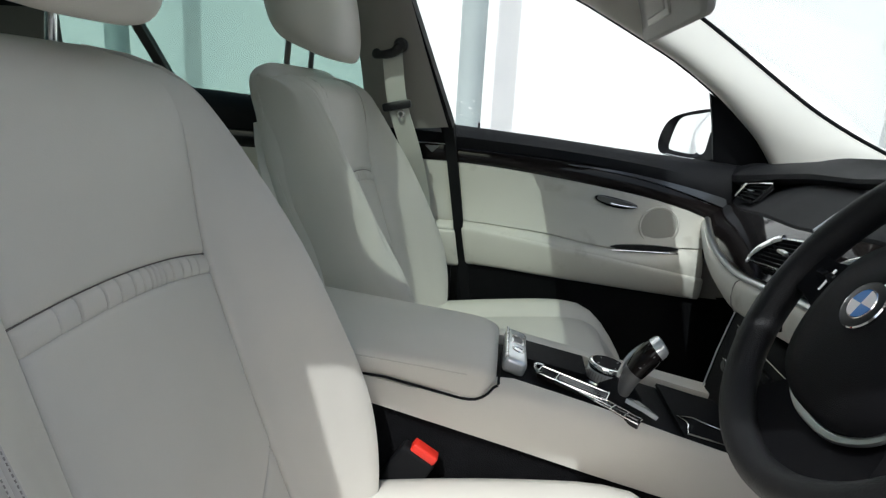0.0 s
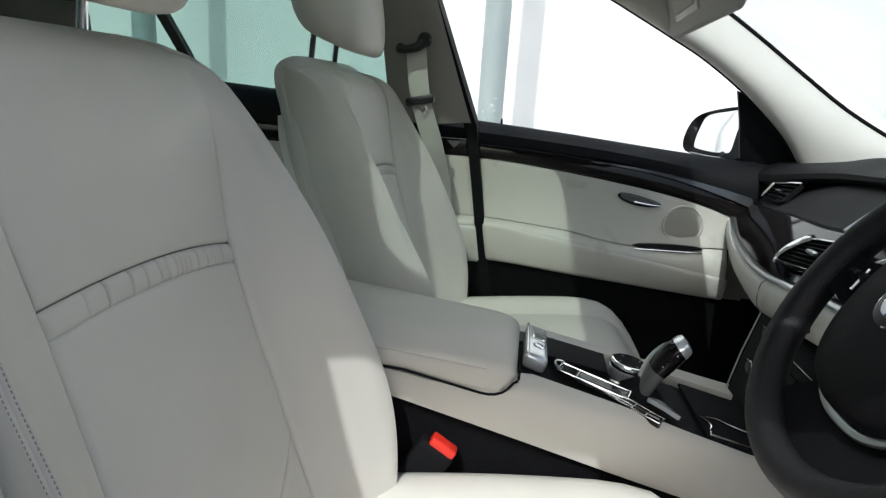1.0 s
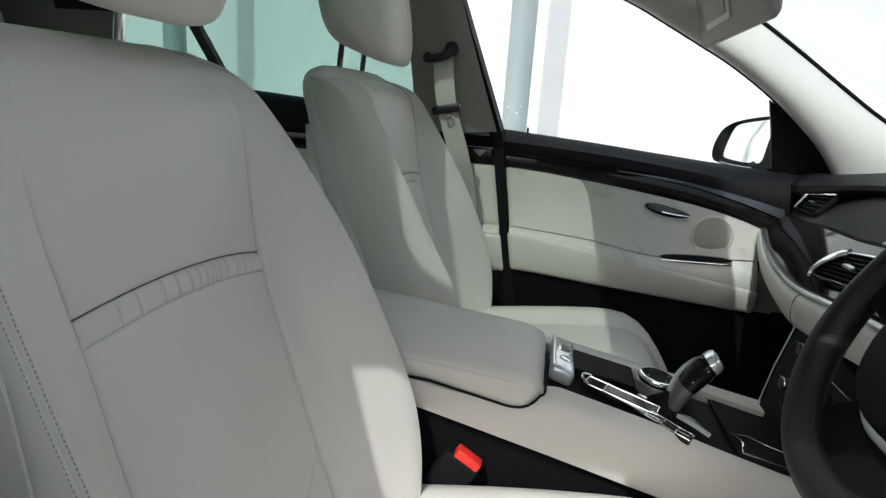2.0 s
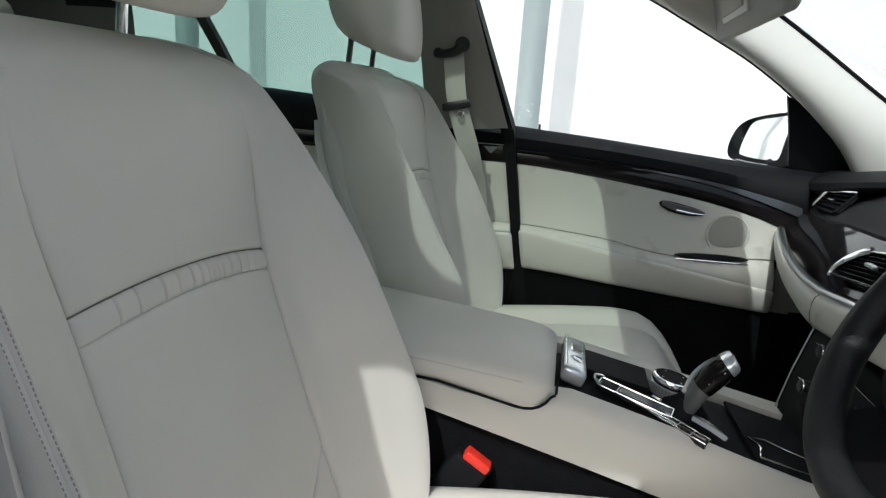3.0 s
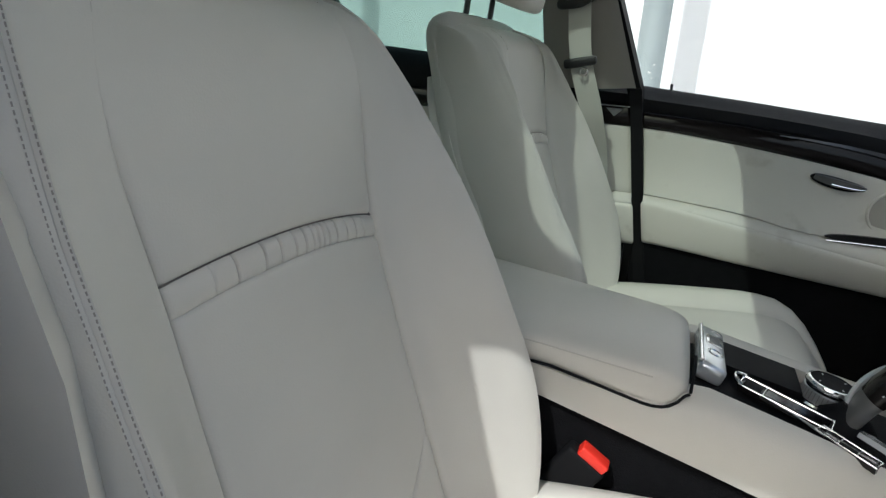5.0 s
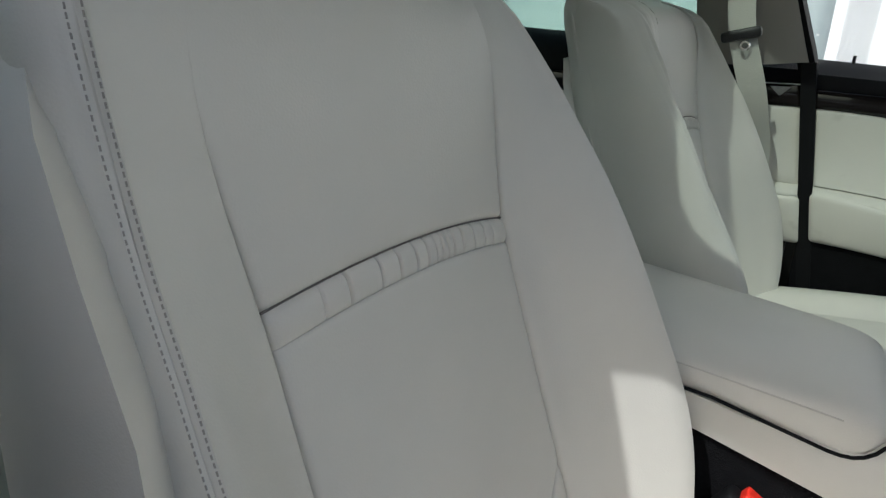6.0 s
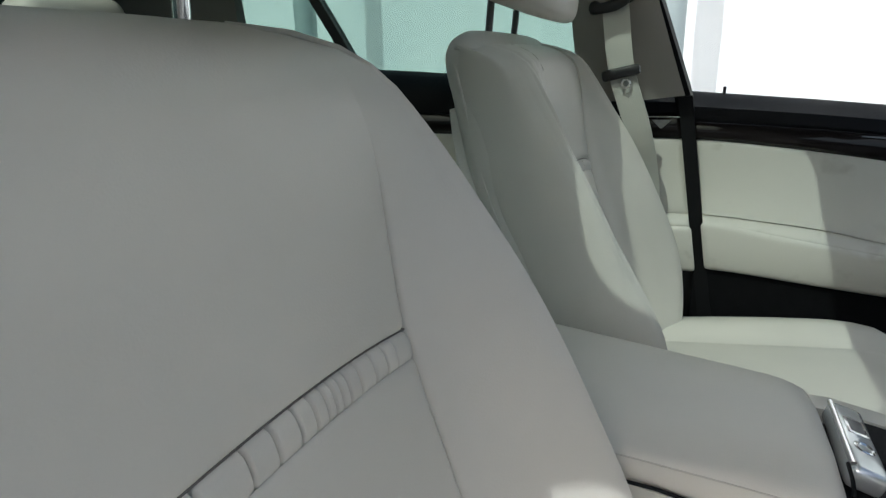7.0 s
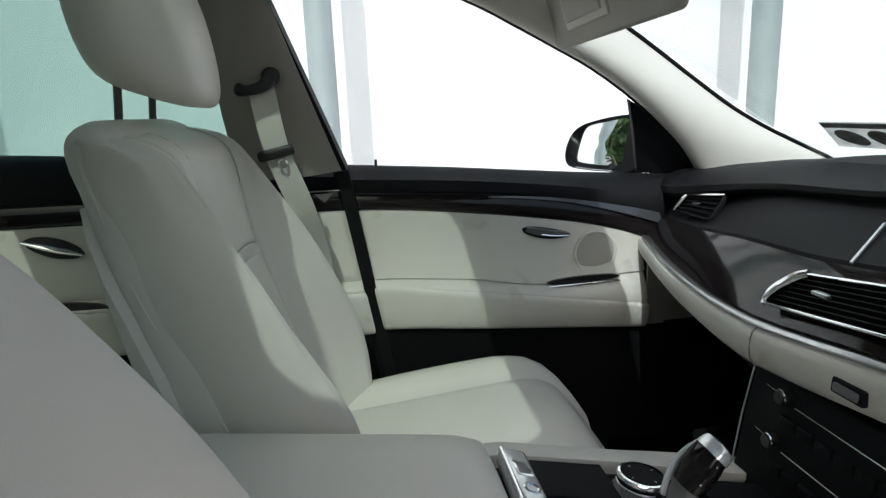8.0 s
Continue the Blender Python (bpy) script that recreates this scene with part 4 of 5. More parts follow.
# mirrored pillars on the near, open side: only a slim front pillar and a middle pillar behind the seat
setting("trim_a_pillar_near", loft([[Vector((q.x, -q.y, q.z)) for q in a_section(o, i)] for o, i in zip(ao, ai)]), PILLAR, "pale beige trim of the near windscreen pillar", "pillar", 50)
# the middle one is unseen and widened to keep light off the driver's seat
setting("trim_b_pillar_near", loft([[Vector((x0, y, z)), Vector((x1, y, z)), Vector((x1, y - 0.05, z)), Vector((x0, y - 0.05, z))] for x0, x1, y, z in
        ((-0.32, 0.03, -0.745, 0.34), (-0.32, 0.03, -0.735, 0.80), (-0.32, -0.01, -0.735, 1.0), (-0.32, -0.104, -0.77, 1.15), (-0.32, -0.160, -0.70, 1.30), (-0.32, -0.195, -0.66, 1.42))]), SHADED_TRIM, "unseen near middle pillar trim, widened to block light", "pillar")
def roof_z(x, y):
    return spline(x, [-1.9, -1.2, -0.5, 0.1, 0.5], [1.36, 1.45, 1.475, 1.46, 1.40]) - 0.058 * (y / 0.62) ** 2


# roof rails over the door openings and the painted outer face of the near front pillar
FAR_RAIL = ([-1.7, -1.0, -0.2, -0.13, -0.05, 0.04, 0.20], [1.365, 1.402, 1.412, 1.411, 1.410, 1.408, 1.402])
# unseen near rail, its curve cut to shape the sun patch on the bolster
NEAR_RAIL = ([-1.7, -1.0, -0.21, -0.188, -0.175, -0.160, -0.145, -0.125, -0.09, -0.04, 0.04, 0.20], [1.335, 1.372, 1.392, 1.406, 1.422, 1.432, 1.4345, 1.431, 1.420, 1.406, 1.386, 1.376])
for s_, nm, rail in ((-1, "near", NEAR_RAIL), (1, "far", FAR_RAIL)):
    xs = steps(-1.7, -0.24, 12) + steps(-0.22, -0.08, 16) + steps(-0.05, 0.20, 6)
    setting("trim_rail_" + nm, tube([(x, s_ * 0.665, table(x, *rail) if s_ < 0 else spline(x, *rail)) for x in xs], 0.028, 10, None, 0.8), CLOTH, "grey cloth roof rail above the doors", "rail")
# unseen strip added so no sun leaks between rail and roof
setting("trim_rail_cap", sheet(lambda a, b: Vector((lerp(-1.7, 0.22, a), -0.690 + 0.02 * b, lerp(table(lerp(-1.7, 0.22, a), *NEAR_RAIL) + 0.004, roof_z(lerp(-1.7, 0.22, a), 0.67) + 0.034, b))), steps(0, 1, 60), steps(0, 1, 2), 0.004), PAINT, "unseen dark painted roof edge closing a sun leak over the near doors", "roof")
# unseen pillar face added to keep the sun off the steering wheel
setting("trim_pillar_skin", ribbon(curve_points([(0.13, -0.690, 1.396), (0.22, -0.695, 1.370), (0.37, -0.708, 1.322), (0.57, -0.745, 1.215), (0.70, -0.78, 1.120), (0.86, -0.80, 0.99)], 4), 0.075, (0, 1, 0.25), 0.02), PAINT, "unseen dark painted outer face of the near front pillar, added to shade the wheel", "pillar")


# headliner and roof skin, each with two round-cornered openings for the glass
def corner_loop(x0, x1, y0, y1, r, n=7, m=5):
    """A round-cornered rectangle, with the same count of points for any radius."""
    pts = []
    for cx, cy, a0, along in ((x1 - r, y1 - r, 0, (-1, 0)), (x0 + r, y1 - r, 90, (0, -1)), (x0 + r, y0 + r, 180, (1, 0)), (x1 - r, y0 + r, 270, (0, 1))):
        arc_pts = [(cx + math.cos(radians(a0 + k * 90 / n)) * r, cy + math.sin(radians(a0 + k * 90 / n)) * r) for k in range(n + 1)]
        run = (x1 - x0 if along[0] else y1 - y0) - 2 * r
        pts += arc_pts + [(arc_pts[-1][0] + along[0] * run * k / (m + 1), arc_pts[-1][1] + along[1] * run * k / (m + 1)) for k in range(1, m + 1)]
    return pts


def roof_ring(bm, hole, outer, lift, thick):
    inner, rim = corner_loop(*hole, 0.065), corner_loop(*outer, 0.002)
    loops = [[(lerp(p[0], q[0], t), lerp(p[1], q[1], t)) for p, q in zip(inner, rim)] for t in (0.0, 0.12, 0.5, 1.0)]
    low = [[Vector((x, y, roof_z(x, y) + lift)) for x, y in lp] for lp in loops]
    top = [[p + Vector((0, 0, thick)) for p in lp] for lp in low]
    return loft(low + top[::-1] + [low[0]], True, False, bm)


def roof_strip(bm, x0, x1, half, lift, thick):
    return sheet(lambda a, b: Vector((lerp(x0, x1, a), lerp(-half, half, b), roof_z(lerp(x0, x1, a), lerp(-half, half, b)) + lift + thick)), steps(0, 1, 10), steps(0, 1, 10), thick, bm)


# the rear opening is unseen, sized to brighten the back of the cabin
FRONT_HOLE, REAR_HOLE = (-0.227, 0.133, -0.362, 0.362), (-1.36, -0.76, -0.40, 0.40)
hl, rs = bmesh.new(), bmesh.new()
for target, half, grow, lift, thick in ((hl, 0.64, 0.0, -0.004, 0.026), (rs, 0.67, 0.012, 0.030, 0.006)):
    roof_strip(target, 0.26, 0.465, half - 0.03, lift, thick)
    roof_ring(target, (FRONT_HOLE[0] - grow, FRONT_HOLE[1] + grow, FRONT_HOLE[2] - grow, FRONT_HOLE[3] + grow), (-0.40, 0.26, -half, half), lift, thick)
    roof_strip(target, -0.68, -0.40, half, lift, thick)
    roof_ring(target, REAR_HOLE, (-1.42, -0.68, -half, half), lift, thick)
    roof_strip(target, -1.9, -1.42, half, lift, thick)
setting("ceiling", hl, CLOTH, "light grey cloth headliner round a glass roof", "ceiling")
setting("trim_roof_skin", rs, PAINT, "dark painted car roof round the glass panel", "roof")
for rx0, rx1, nm in ((-0.28, 0.18, "front"), (-1.40, -0.72, "rear")):
    setting("window_roof_" + nm, sheet(lambda a, b: Vector((lerp(rx0, rx1, a), lerp(-0.43, 0.43, b), roof_z(lerp(rx0, rx1, a), lerp(-0.43, 0.43, b)) + 0.046)), steps(0, 1, 8), steps(0, 1, 8), 0.005), ROOF_GLASS, "smoked glass panoramic roof panel", "window")
# windscreen, from the dashboard's front to the roof
setting("window_screen", sheet(lambda a, b: Vector((lerp(1.18, 0.46, b) - 0.012 * (2 * a - 1) ** 2, lerp(-lerp(0.805, 0.70, b), lerp(0.805, 0.70, b), a), lerp(0.995, 1.405, b ** 0.93))), steps(0, 1, 16), steps(0, 1, 10), 0.005), SCREEN, "clear curved windscreen", "window")
# floor, tunnel sides, firewall
setting("floor", box((-0.35, 0, FLOOR - 0.03), (2.9, 1.64, 0.06), 0.01), CARPET, "black carpeted car floor", "floor")
setting("wall_firewall", box((1.12, 0, 0.62), (0.06, 1.60, 0.70), 0.01), CARPET, "black carpeted bulkhead under the dashboard", "wall")
for s_, nm in ((-1, "near"), (1, "far")):
    setting("wall_kick_" + nm, box((1.035, s_ * 0.79, 0.64), (0.24, 0.09, 0.68), 0.01), CARPET, "black carpeted footwell side", "wall")
    setting("trim_sill_" + nm, box((-0.1, s_ * 0.80, 0.33), (1.9, 0.12, 0.12), 0.02), BLACK_TRIM, "black plastic door sill trim", "sill")
# rear of the cabin
setting("trim_rear_quarter", sheet(lambda a, b: Vector((lerp(-1.95, -1.0, a), lerp(0.76, 0.66, b), lerp(0.40, 1.40, b))), steps(0, 1, 4), steps(0, 1, 4), 0.03), DARK_CLOTH, "dark grey trim of the rear quarter", "wall")
setting("trim_rear_quarter_near", sheet(lambda a, b: Vector((lerp(-1.95, -0.35, a), -lerp(0.78, 0.68, b), lerp(0.40, 1.06, b))), steps(0, 1, 4), steps(0, 1, 4), 0.03), DARK_CLOTH, "dark grey lining of the near rear side", "wall")
setting("wall_tailgate", sheet(lambda a, b: Vector((lerp(-1.95, -1.80, b), lerp(-0.76, 0.76, a), lerp(0.40, 1.10, b))), steps(0, 1, 4), steps(0, 1, 4), 0.03), DARK_CLOTH, "dark grey tailgate lining", "wall")
setting("window_tailgate", sheet(lambda a, b: Vector((lerp(-1.80, -1.45, b), lerp(-0.70, 0.70, a), lerp(1.10, 1.40, b))), steps(0, 1, 4), steps(0, 1, 4), 0.005), TINTED, "green tinted tailgate window", "window")
setting("window_rear_near", sheet(lambda a, b: Vector((lerp(-1.5, -0.35, a), -lerp(0.80, 0.67, b), lerp(1.07, 1.38, b))), steps(0, 1, 4), steps(0, 1, 4), 0.004), TINTED, "green tinted near rear window", "window")
setting("trim_c_pillar", ribbon([(-1.085, 0.71, 1.03), (-1.09, 0.67, 1.2), (-1.095, 0.635, 1.40)], 0.165, (1, 0, 0), 0.03), RUBBER, "black rear pillar between the windows", "pillar")

# the driver's door, unseen, swung open beside the camera to block light on the driver's seat
DH, DA = Vector((0.93, -0.86, 0)), radians(66)


def open_door(s, out, z):
    """A point of the open door: s along it from the hinge, out towards its painted face."""
    way, face = Vector((-math.cos(DA), -math.sin(DA), 0)), Vector((math.sin(DA), -math.cos(DA), 0))
    return DH + way * s + face * out + Vector((0, 0, z))


od = loft([[open_door(s, o, z) for o, z in ((0.0, 0.36), (-0.035, 0.45), (-0.035, 0.72), (-0.075, 0.77), (-0.03, 0.82), (-0.02, 0.98), (0.02, 1.03), (0.09, 1.02), (0.12, 0.80), (0.09, 0.36))] for s in steps(0.0, 1.05, 10)])
tube([open_door(s, 0.05 - o, z) for s, o, z in ((0.06, 0.0, 1.03), (0.30, 0.04, 1.18), (0.62, 0.09, 1.35), (0.95, 0.11, 1.38), (1.04, 0.0, 1.03))], 0.022, 8, od)
setting("door_1", od, DOOR_LEATHER, "unseen open driver's door with ivory lining, added to block light", "car door")


# ---- rear bench ----
rb = thing("rear_seat", (-0.95, 0, FLOOR), "ivory leather rear bench with upright backrest in shade", "car seat")
part("cushion", box((-0.80, 0, 0.50), (0.50, 1.30, 0.18), 0.05, None, 4), LEATHER, rb)
part("backrest", box((-1.14, 0, 0.82), (0.16, 1.30, 0.62), 0.05, Euler((0, radians(-18), 0)), 4), LEATHER, rb)
for yy in (-0.42, 0.42):
    hd = part("headrest", box((-1.27, yy, 1.19), (0.11, 0.26, 0.15), 0.04, Euler((0, radians(-12), 0)), 4), LEATHER, rb)

# ---- seat belt on the far pillar ----
sb = thing("seat_belt", (-0.10, 0.60, 0.95), "light grey seat belt hanging from a black loop on the pillar", "seat belt")
part("webbing", ribbon(curve_points([(-0.116, 0.598, 1.200), (-0.098, 0.592, 1.085), (-0.063, 0.607, 0.975), (-0.042, 0.655, 0.86), (-0.035, 0.682, 0.72), (-0.03, 0.685, 0.55)], 5), 0.047, (1, 0, 0.12), 0.0022), WEBBING, sb)
loop_pts = [(-0.157, 0.600, 1.196), (-0.140, 0.592, 1.193), (-0.112, 0.588, 1.199), (-0.096, 0.592, 1.214)]
part("upper_loop", tube(curve_points(loop_pts, 5), [0.011, 0.0125, 0.012, 0.011, 0.010, 0.0095, 0.0095, 0.010, 0.010, 0.0105, 0.0105, 0.011, 0.012, 0.0125, 0.0125, 0.011], 12), BLACK_TRIM, sb, "black plastic belt loop")
part("loop_bolt", lathe([(0.017, 0), (0.017, 0.012), (0.012, 0.018)], (-0.096, 0.606, 1.216), (0, -1, 0), 20), BLACK_TRIM, sb)
tg = part("tongue", box((-0.098, 0.586, 1.080), (0.070, 0.016, 0.020), 0.006, Euler((0, radians(-12), 0))), BLACK_TRIM, sb, "black tongue with a steel plate")
part("tongue_plate", lathe([(0.0085, -0.0015), (0.0095, 0.0), (0.0085, 0.0015), (0.0052, 0.0015), (0.0045, 0.0), (0.0052, -0.0015)], (-0.088, 0.5835, 1.061), (0, -1, 0.1), 20, None, True), CHROME, tg, "steel eye of the tongue")

# ---- sun visor ----
sv = thing("sun_visor", (0.47, 0.46, 1.33), "light grey sun visor folded down with a covered mirror", "sun visor")
VU, VD = Vector((0.02, 1, 0.0)).normalized(), Vector((0.30, 0, -1)).normalized()
V0 = Vector((0.442, 0.445, 1.351))


def visor_ring(k, off):
    n = VU.cross(VD).normalized()
    pts = []
    for cy, cz, a0 in ((0.225, 0.05, 0), (-0.262, 0.05, 90), (-0.252, -0.07, 180), (0.215, -0.07, 270)):
        for j in range(6):
            a = radians(a0 + j * 18)
            r = 0.03
            pts.append(V0 + VU * (cy + math.cos(a) * r) * k - VD * (cz + math.sin(a) * r) * (1 - (1 - k) * 2) + n * off)
    return pts


part("board", loft([visor_ring(0.975, -0.011), visor_ring(1.0, -0.005), visor_ring(1.0, 0.005), visor_ring(0.975, 0.011)]), CLOTH, sv)
vn = VU.cross(VD).normalized()
vt = Matrix((VU, VD, vn)).transposed().to_4x4()
for s_ in (-1, 1):
    fr = part("mirror_cover", box(V0 + VD * 0.028 + VU * 0.03 + vn * s_ * 0.012, (0.20, 0.085, 0.008), 0.004, vt), PLASTIC_IVORY, sv, "grey mirror cover flap")
    part("cover_lid", box(V0 + VD * 0.028 + VU * 0.03 + vn * s_ * 0.017, (0.165, 0.060, 0.006), 0.002, vt), CLOTH, fr)
part("hinge_rod", tube([V0 + VU * 0.24 - VD * 0.07, V0 - VU * 0.20 - VD * 0.07], 0.006, 8), PLASTIC_IVORY, sv)

# ---- dashboard ----
def dash_x(y):
    return 0.556 + 0.125 * (min(abs(y), 0.76) / 0.71) ** 1.5


def line_z(y):
    """The chrome line along the dashboard."""
    return spline(y, [-0.80, -0.50, -0.30, -0.12, -0.04, 0.05, 0.15, 0.30, 0.5, 0.71, 0.80], [0.856, 0.842, 0.852, 0.877, 0.8735, 0.862, 0.848, 0.838, 0.836, 0.848, 0.856])


DY = steps(-0.74, 0.735, 70)
db = thing("dashboard", (0.85, 0, 0.60), "black dashboard with lacquer band, chrome line and ivory lower edge", "dashboard")


def dash_band(section, mat, name, label="", ys=DY, parent=db):
    """A length of dashboard whose section is a closed list of (forward, over the chrome line)."""
    return part(name, loft([[Vector((dash_x(y) + f, y, line_z(y) + h)) for f, h in (section(y) if callable(section) else section)] for y in ys]), mat, parent, label)


def band_top(y):
    return spline(abs(y), [0.0, 0.30, 0.66, 0.75], [0.080, 0.086, 0.048, 0.040])


def brow(y):
    return spline(abs(y), [0.0, 0.20, 0.35, 0.50, 0.66, 0.75], [0.150, 0.156, 0.151, 0.132, 0.098, 0.082])


def brow_f(y):
    return spline(abs(y), [0.0, 0.35, 0.50, 0.66, 0.75], [0.146, 0.138, 0.108, 0.060, 0.05])


def pad_top(y):
    return spline(abs(y), [0.0, 0.35, 0.66, 0.75], [0.184, 0.190, 0.150, 0.132])


def pad_section(y):
    f, h, t = brow_f(y), brow(y), pad_top(y)
    return [(0.47, t + 0.005), (0.33, t + 0.016), (0.20, t + 0.012), (f + 0.045, t), (f + 0.012, t - 0.012), (f - 0.004, lerp(h, t, 0.45)), (f - 0.004, h + 0.008), (f + 0.008, h), (f + 0.05, h - 0.004), (0.47, h - 0.02)]


def lean(y):
    """How far the lacquer band leans forwards."""
    return table(abs(y), [0.0, 0.3, 0.6], [0.068, 0.064, 0.056])


def face_section(y):
    f, h, g = brow_f(y) + table(abs(y), [0.36, 0.55, 0.75], [0.0, 0.036, 0.036]), brow(y), band_top(y)
    return [(f + 0.030, h + 0.004), (f + 0.014, h + 0.002), (lerp(lean(y), f, 0.5), lerp(g, h, 0.52)), (lean(y), g + 0.006), (lean(y) - 0.002, g - 0.004), (0.16, g - 0.004), (0.20, h)]


def lacquer_section(y):
    g, k = band_top(y), lean(y) / 0.036
    return [(0.042 * k, g), (0.034 * k, g + 0.001), (0.026 * k, g * 0.8), (0.015 * k, g * 0.42), (0.006, 0.006), (0.014, 0.0), (0.10, 0.004), (0.10, g)]


dash_band(pad_section, BLACK_SOFT, "top_pad", "black soft-grain top pad", steps(-0.785, 0.785, 46))
dash_band(face_section, BLACK_SOFT, "face")
dash_band(lacquer_section, GLOSS, "lacquer_band", "black piano-lacquer band")
part("chrome_line", tube([(dash_x(y) - 0.001, y, line_z(y) - 0.001) for y in steps(-0.72, 0.715, 44)], 0.0060, 10, None, 0.8), SATIN, db, "satin chrome line")


def edge_tall(y):
    """The ivory edge grows slimmer towards the far door."""
    return spline(y, [-0.80, 0.13, 0.30, 0.50, 0.80], [1.0, 1.0, 0.88, 0.80, 0.80])


def edge_section(y):
    return [(f, h * edge_tall(y)) for f, h in ((0.010, -0.003), (-0.003, -0.0055), (-0.009, -0.010), (-0.012, -0.020), (-0.0125, -0.034), (-0.010, -0.048), (-0.004, -0.057), (0.008, -0.063), (0.05, -0.066), (0.10, -0.02))]


def cover_section(y):
    return [(0.05, -0.064 * edge_tall(y)), (0.10, -0.13), (0.16, -0.20), (0.30, -0.28), (0.40, -0.28), (0.40, 0.0), (0.10, -0.02)]


dash_band(edge_section, DOOR_LEATHER, "lower_edge", "ivory lower dashboard edge")
dash_band(cover_section, BLACK_TRIM, "under_cover")
part("glove_gap", tube([(dash_x(0.132) + f, 0.132, line_z(0.132) + h) for f, h in ((-0.0035, -0.0050), (-0.0098, -0.010), (-0.0126, -0.020), (-0.0131, -0.034), (-0.0106, -0.048), (-0.0045, -0.0575), (0.008, -0.0635))], 0.0011, 6), SEAM, db, "thin joint line")


def vent(corners, slats, parent, cap=0.0, rims=("top", "low")):
    """An air vent between four corners (far top, far low, near top, near low): dark throat, slats, a thumb tab, bright rims along some edges and a swept far cap."""
    ft, fl, nt, nl = (Vector(c) for c in corners)
    out = (ft - nt).cross(ft - fl).normalized()
    if out.x > 0:
        out = -out
    lean = (ft - fl).normalized()

    def at(a, b, c):
        return nl.lerp(fl, (a + 1) / 2).lerp(nt.lerp(ft, (a + 1) / 2), (b + 1) / 2) + out * c
    edge = []
    for k in range(48):
        t = 2 * math.pi * k / 48
        ca, sa = math.cos(t), math.sin(t)
        edge.append((math.copysign(abs(ca) ** 0.2, ca), math.copysign(abs(sa) ** 0.2, sa)))
    v = part("air_vent", loft([[at(a, b, 0.0) for a, b in edge], [at(a, b, 0.0035) for a, b in edge], [at(a * 0.97, b * 0.92, 0.0040) for a, b in edge], [at(a * 0.955, b * 0.89, -0.004) for a, b in edge]], True, False), RUBBER, parent, "dark air vent with bright rims")
    part("throat", loft([[at(a * 0.965, b * 0.90, -0.0055) for a, b in edge], [at(a * 0.965, b * 0.90, -0.007) for a, b in edge]]), RUBBER, v)
    for k in range(slats):
        b = lerp(-0.80, 0.80, (k + 0.5) / slats)
        part("slat", ribbon([at(-0.93, b, -0.0005), at(0.93, b, -0.0005)], 0.0075, out + lean * 0.35, 0.0016), HUB_BLACK, v)
    for name in rims:
        b = 0.985 if name == "top" else -0.985
        part("bright_rim", tube([at(a, b, 0.0042) for a in steps(-1.0, 0.97, 8)], 0.0019 if cap else 0.0026, 8), CHROME, v, "thin chrome rim")
    if cap:
        sweep = curve_points([at(a, b, c) for a, b, c in ((0.86, 1.02, 0.005), (0.955, 0.72, 0.007), (1.01, 0.10, 0.008), (1.015, -0.45, 0.007), (0.97, -0.85, 0.005), (0.90, -1.0, 0.004))], 5)
        part("end_cap", tube(sweep, [cap * (0.55 + 0.45 * math.sin(math.pi * min(1.0, (i + 3) / 22)) ** 0.7) for i in range(len(sweep))], 10, None, 0.6, out), CHROME, v, "broad chrome end cap")
    else:
        part("end_cap", tube([at(a, b, 0.0042) for a, b in ((0.97, 0.98), (1.0, 0.5), (1.0, -0.5), (0.97, -0.98))], [0.0030, 0.0050, 0.0050, 0.0028], 8), CHROME, v)
    part("tab", box(at(0.25 if cap else 0.1, 0.10, 0.004), (0.010, 0.026 if cap else 0.018, 0.0055 if cap else 0.0022), 0.002 if cap else 0.0008), SATIN, v, "silver thumb tab")
    return v


def band_vent(y0, y1):
    """The corners of a vent in the lacquer band."""
    return [(dash_x(y) + f, y + s, line_z(y) + h) for y, s in ((y1, 1.0), (y0, 0.0)) for f, h, s in ((0.039, 0.071, s * -0.030), (0.005, 0.026, s * 0.0))]


vent([(0.737, 0.630, 0.951), (0.724, 0.662, 0.914), (0.742, 0.500, 0.966), (0.690, 0.470, 0.924)], 4, db, 0.0, ("top",))
vent(band_vent(-0.070, 0.139), 6, db, 0.0082)
vent(band_vent(-0.295, -0.095), 6, db, 0.0062)
# screen housing in the middle
scr = part("screen_housing", box((0.735, -0.06, 0.985), (0.05, 0.30, 0.105), 0.012, Euler((0, radians(14), 0))), BLACK_TRIM, db)
part("screen", box((0.708, -0.06, 0.981), (0.006, 0.265, 0.082), 0.003, Euler((0, radians(14), 0))), GLOSS, scr, "dark glass screen switched off")
part("screen_rim", tube([(0.622, 0.054, 0.948), (0.652, 0.062, 0.972), (0.676, 0.070, 0.989)], 0.0022, 8), SATIN, scr)
# instrument hood before the wheel
part("instrument_hood", loft([[Vector((0.70 + d, -0.40 + 0.19 * math.cos(a), 0.93 + 0.11 * math.sin(a))) for a in steps(0, math.pi, 16)] + [Vector((0.70 + d, -0.59, 0.90)), Vector((0.70 + d, -0.21, 0.90))] for d in (-0.03, 0.0, 0.15)]), BLACK_SOFT, db)
# square push button in the ivory edge
pb = part("button_frame", box((dash_x(0) - 0.010, -0.048, line_z(-0.05) - 0.036), (0.009, 0.045, 0.018), 0.003, Euler((0, radians(4), 0))), RUBBER, db, "black-framed push button")
part("button", box((dash_x(0) - 0.0145, -0.048, line_z(-0.05) - 0.036), (0.006, 0.034, 0.010), 0.002, Euler((0, radians(4), 0))), GREY_SATIN, pb)

# centre stack below the ivory edge
cs = thing("centre_stack", (0.60, 0, 0.62), "black control panel with chrome strips and round knobs", "control panel")


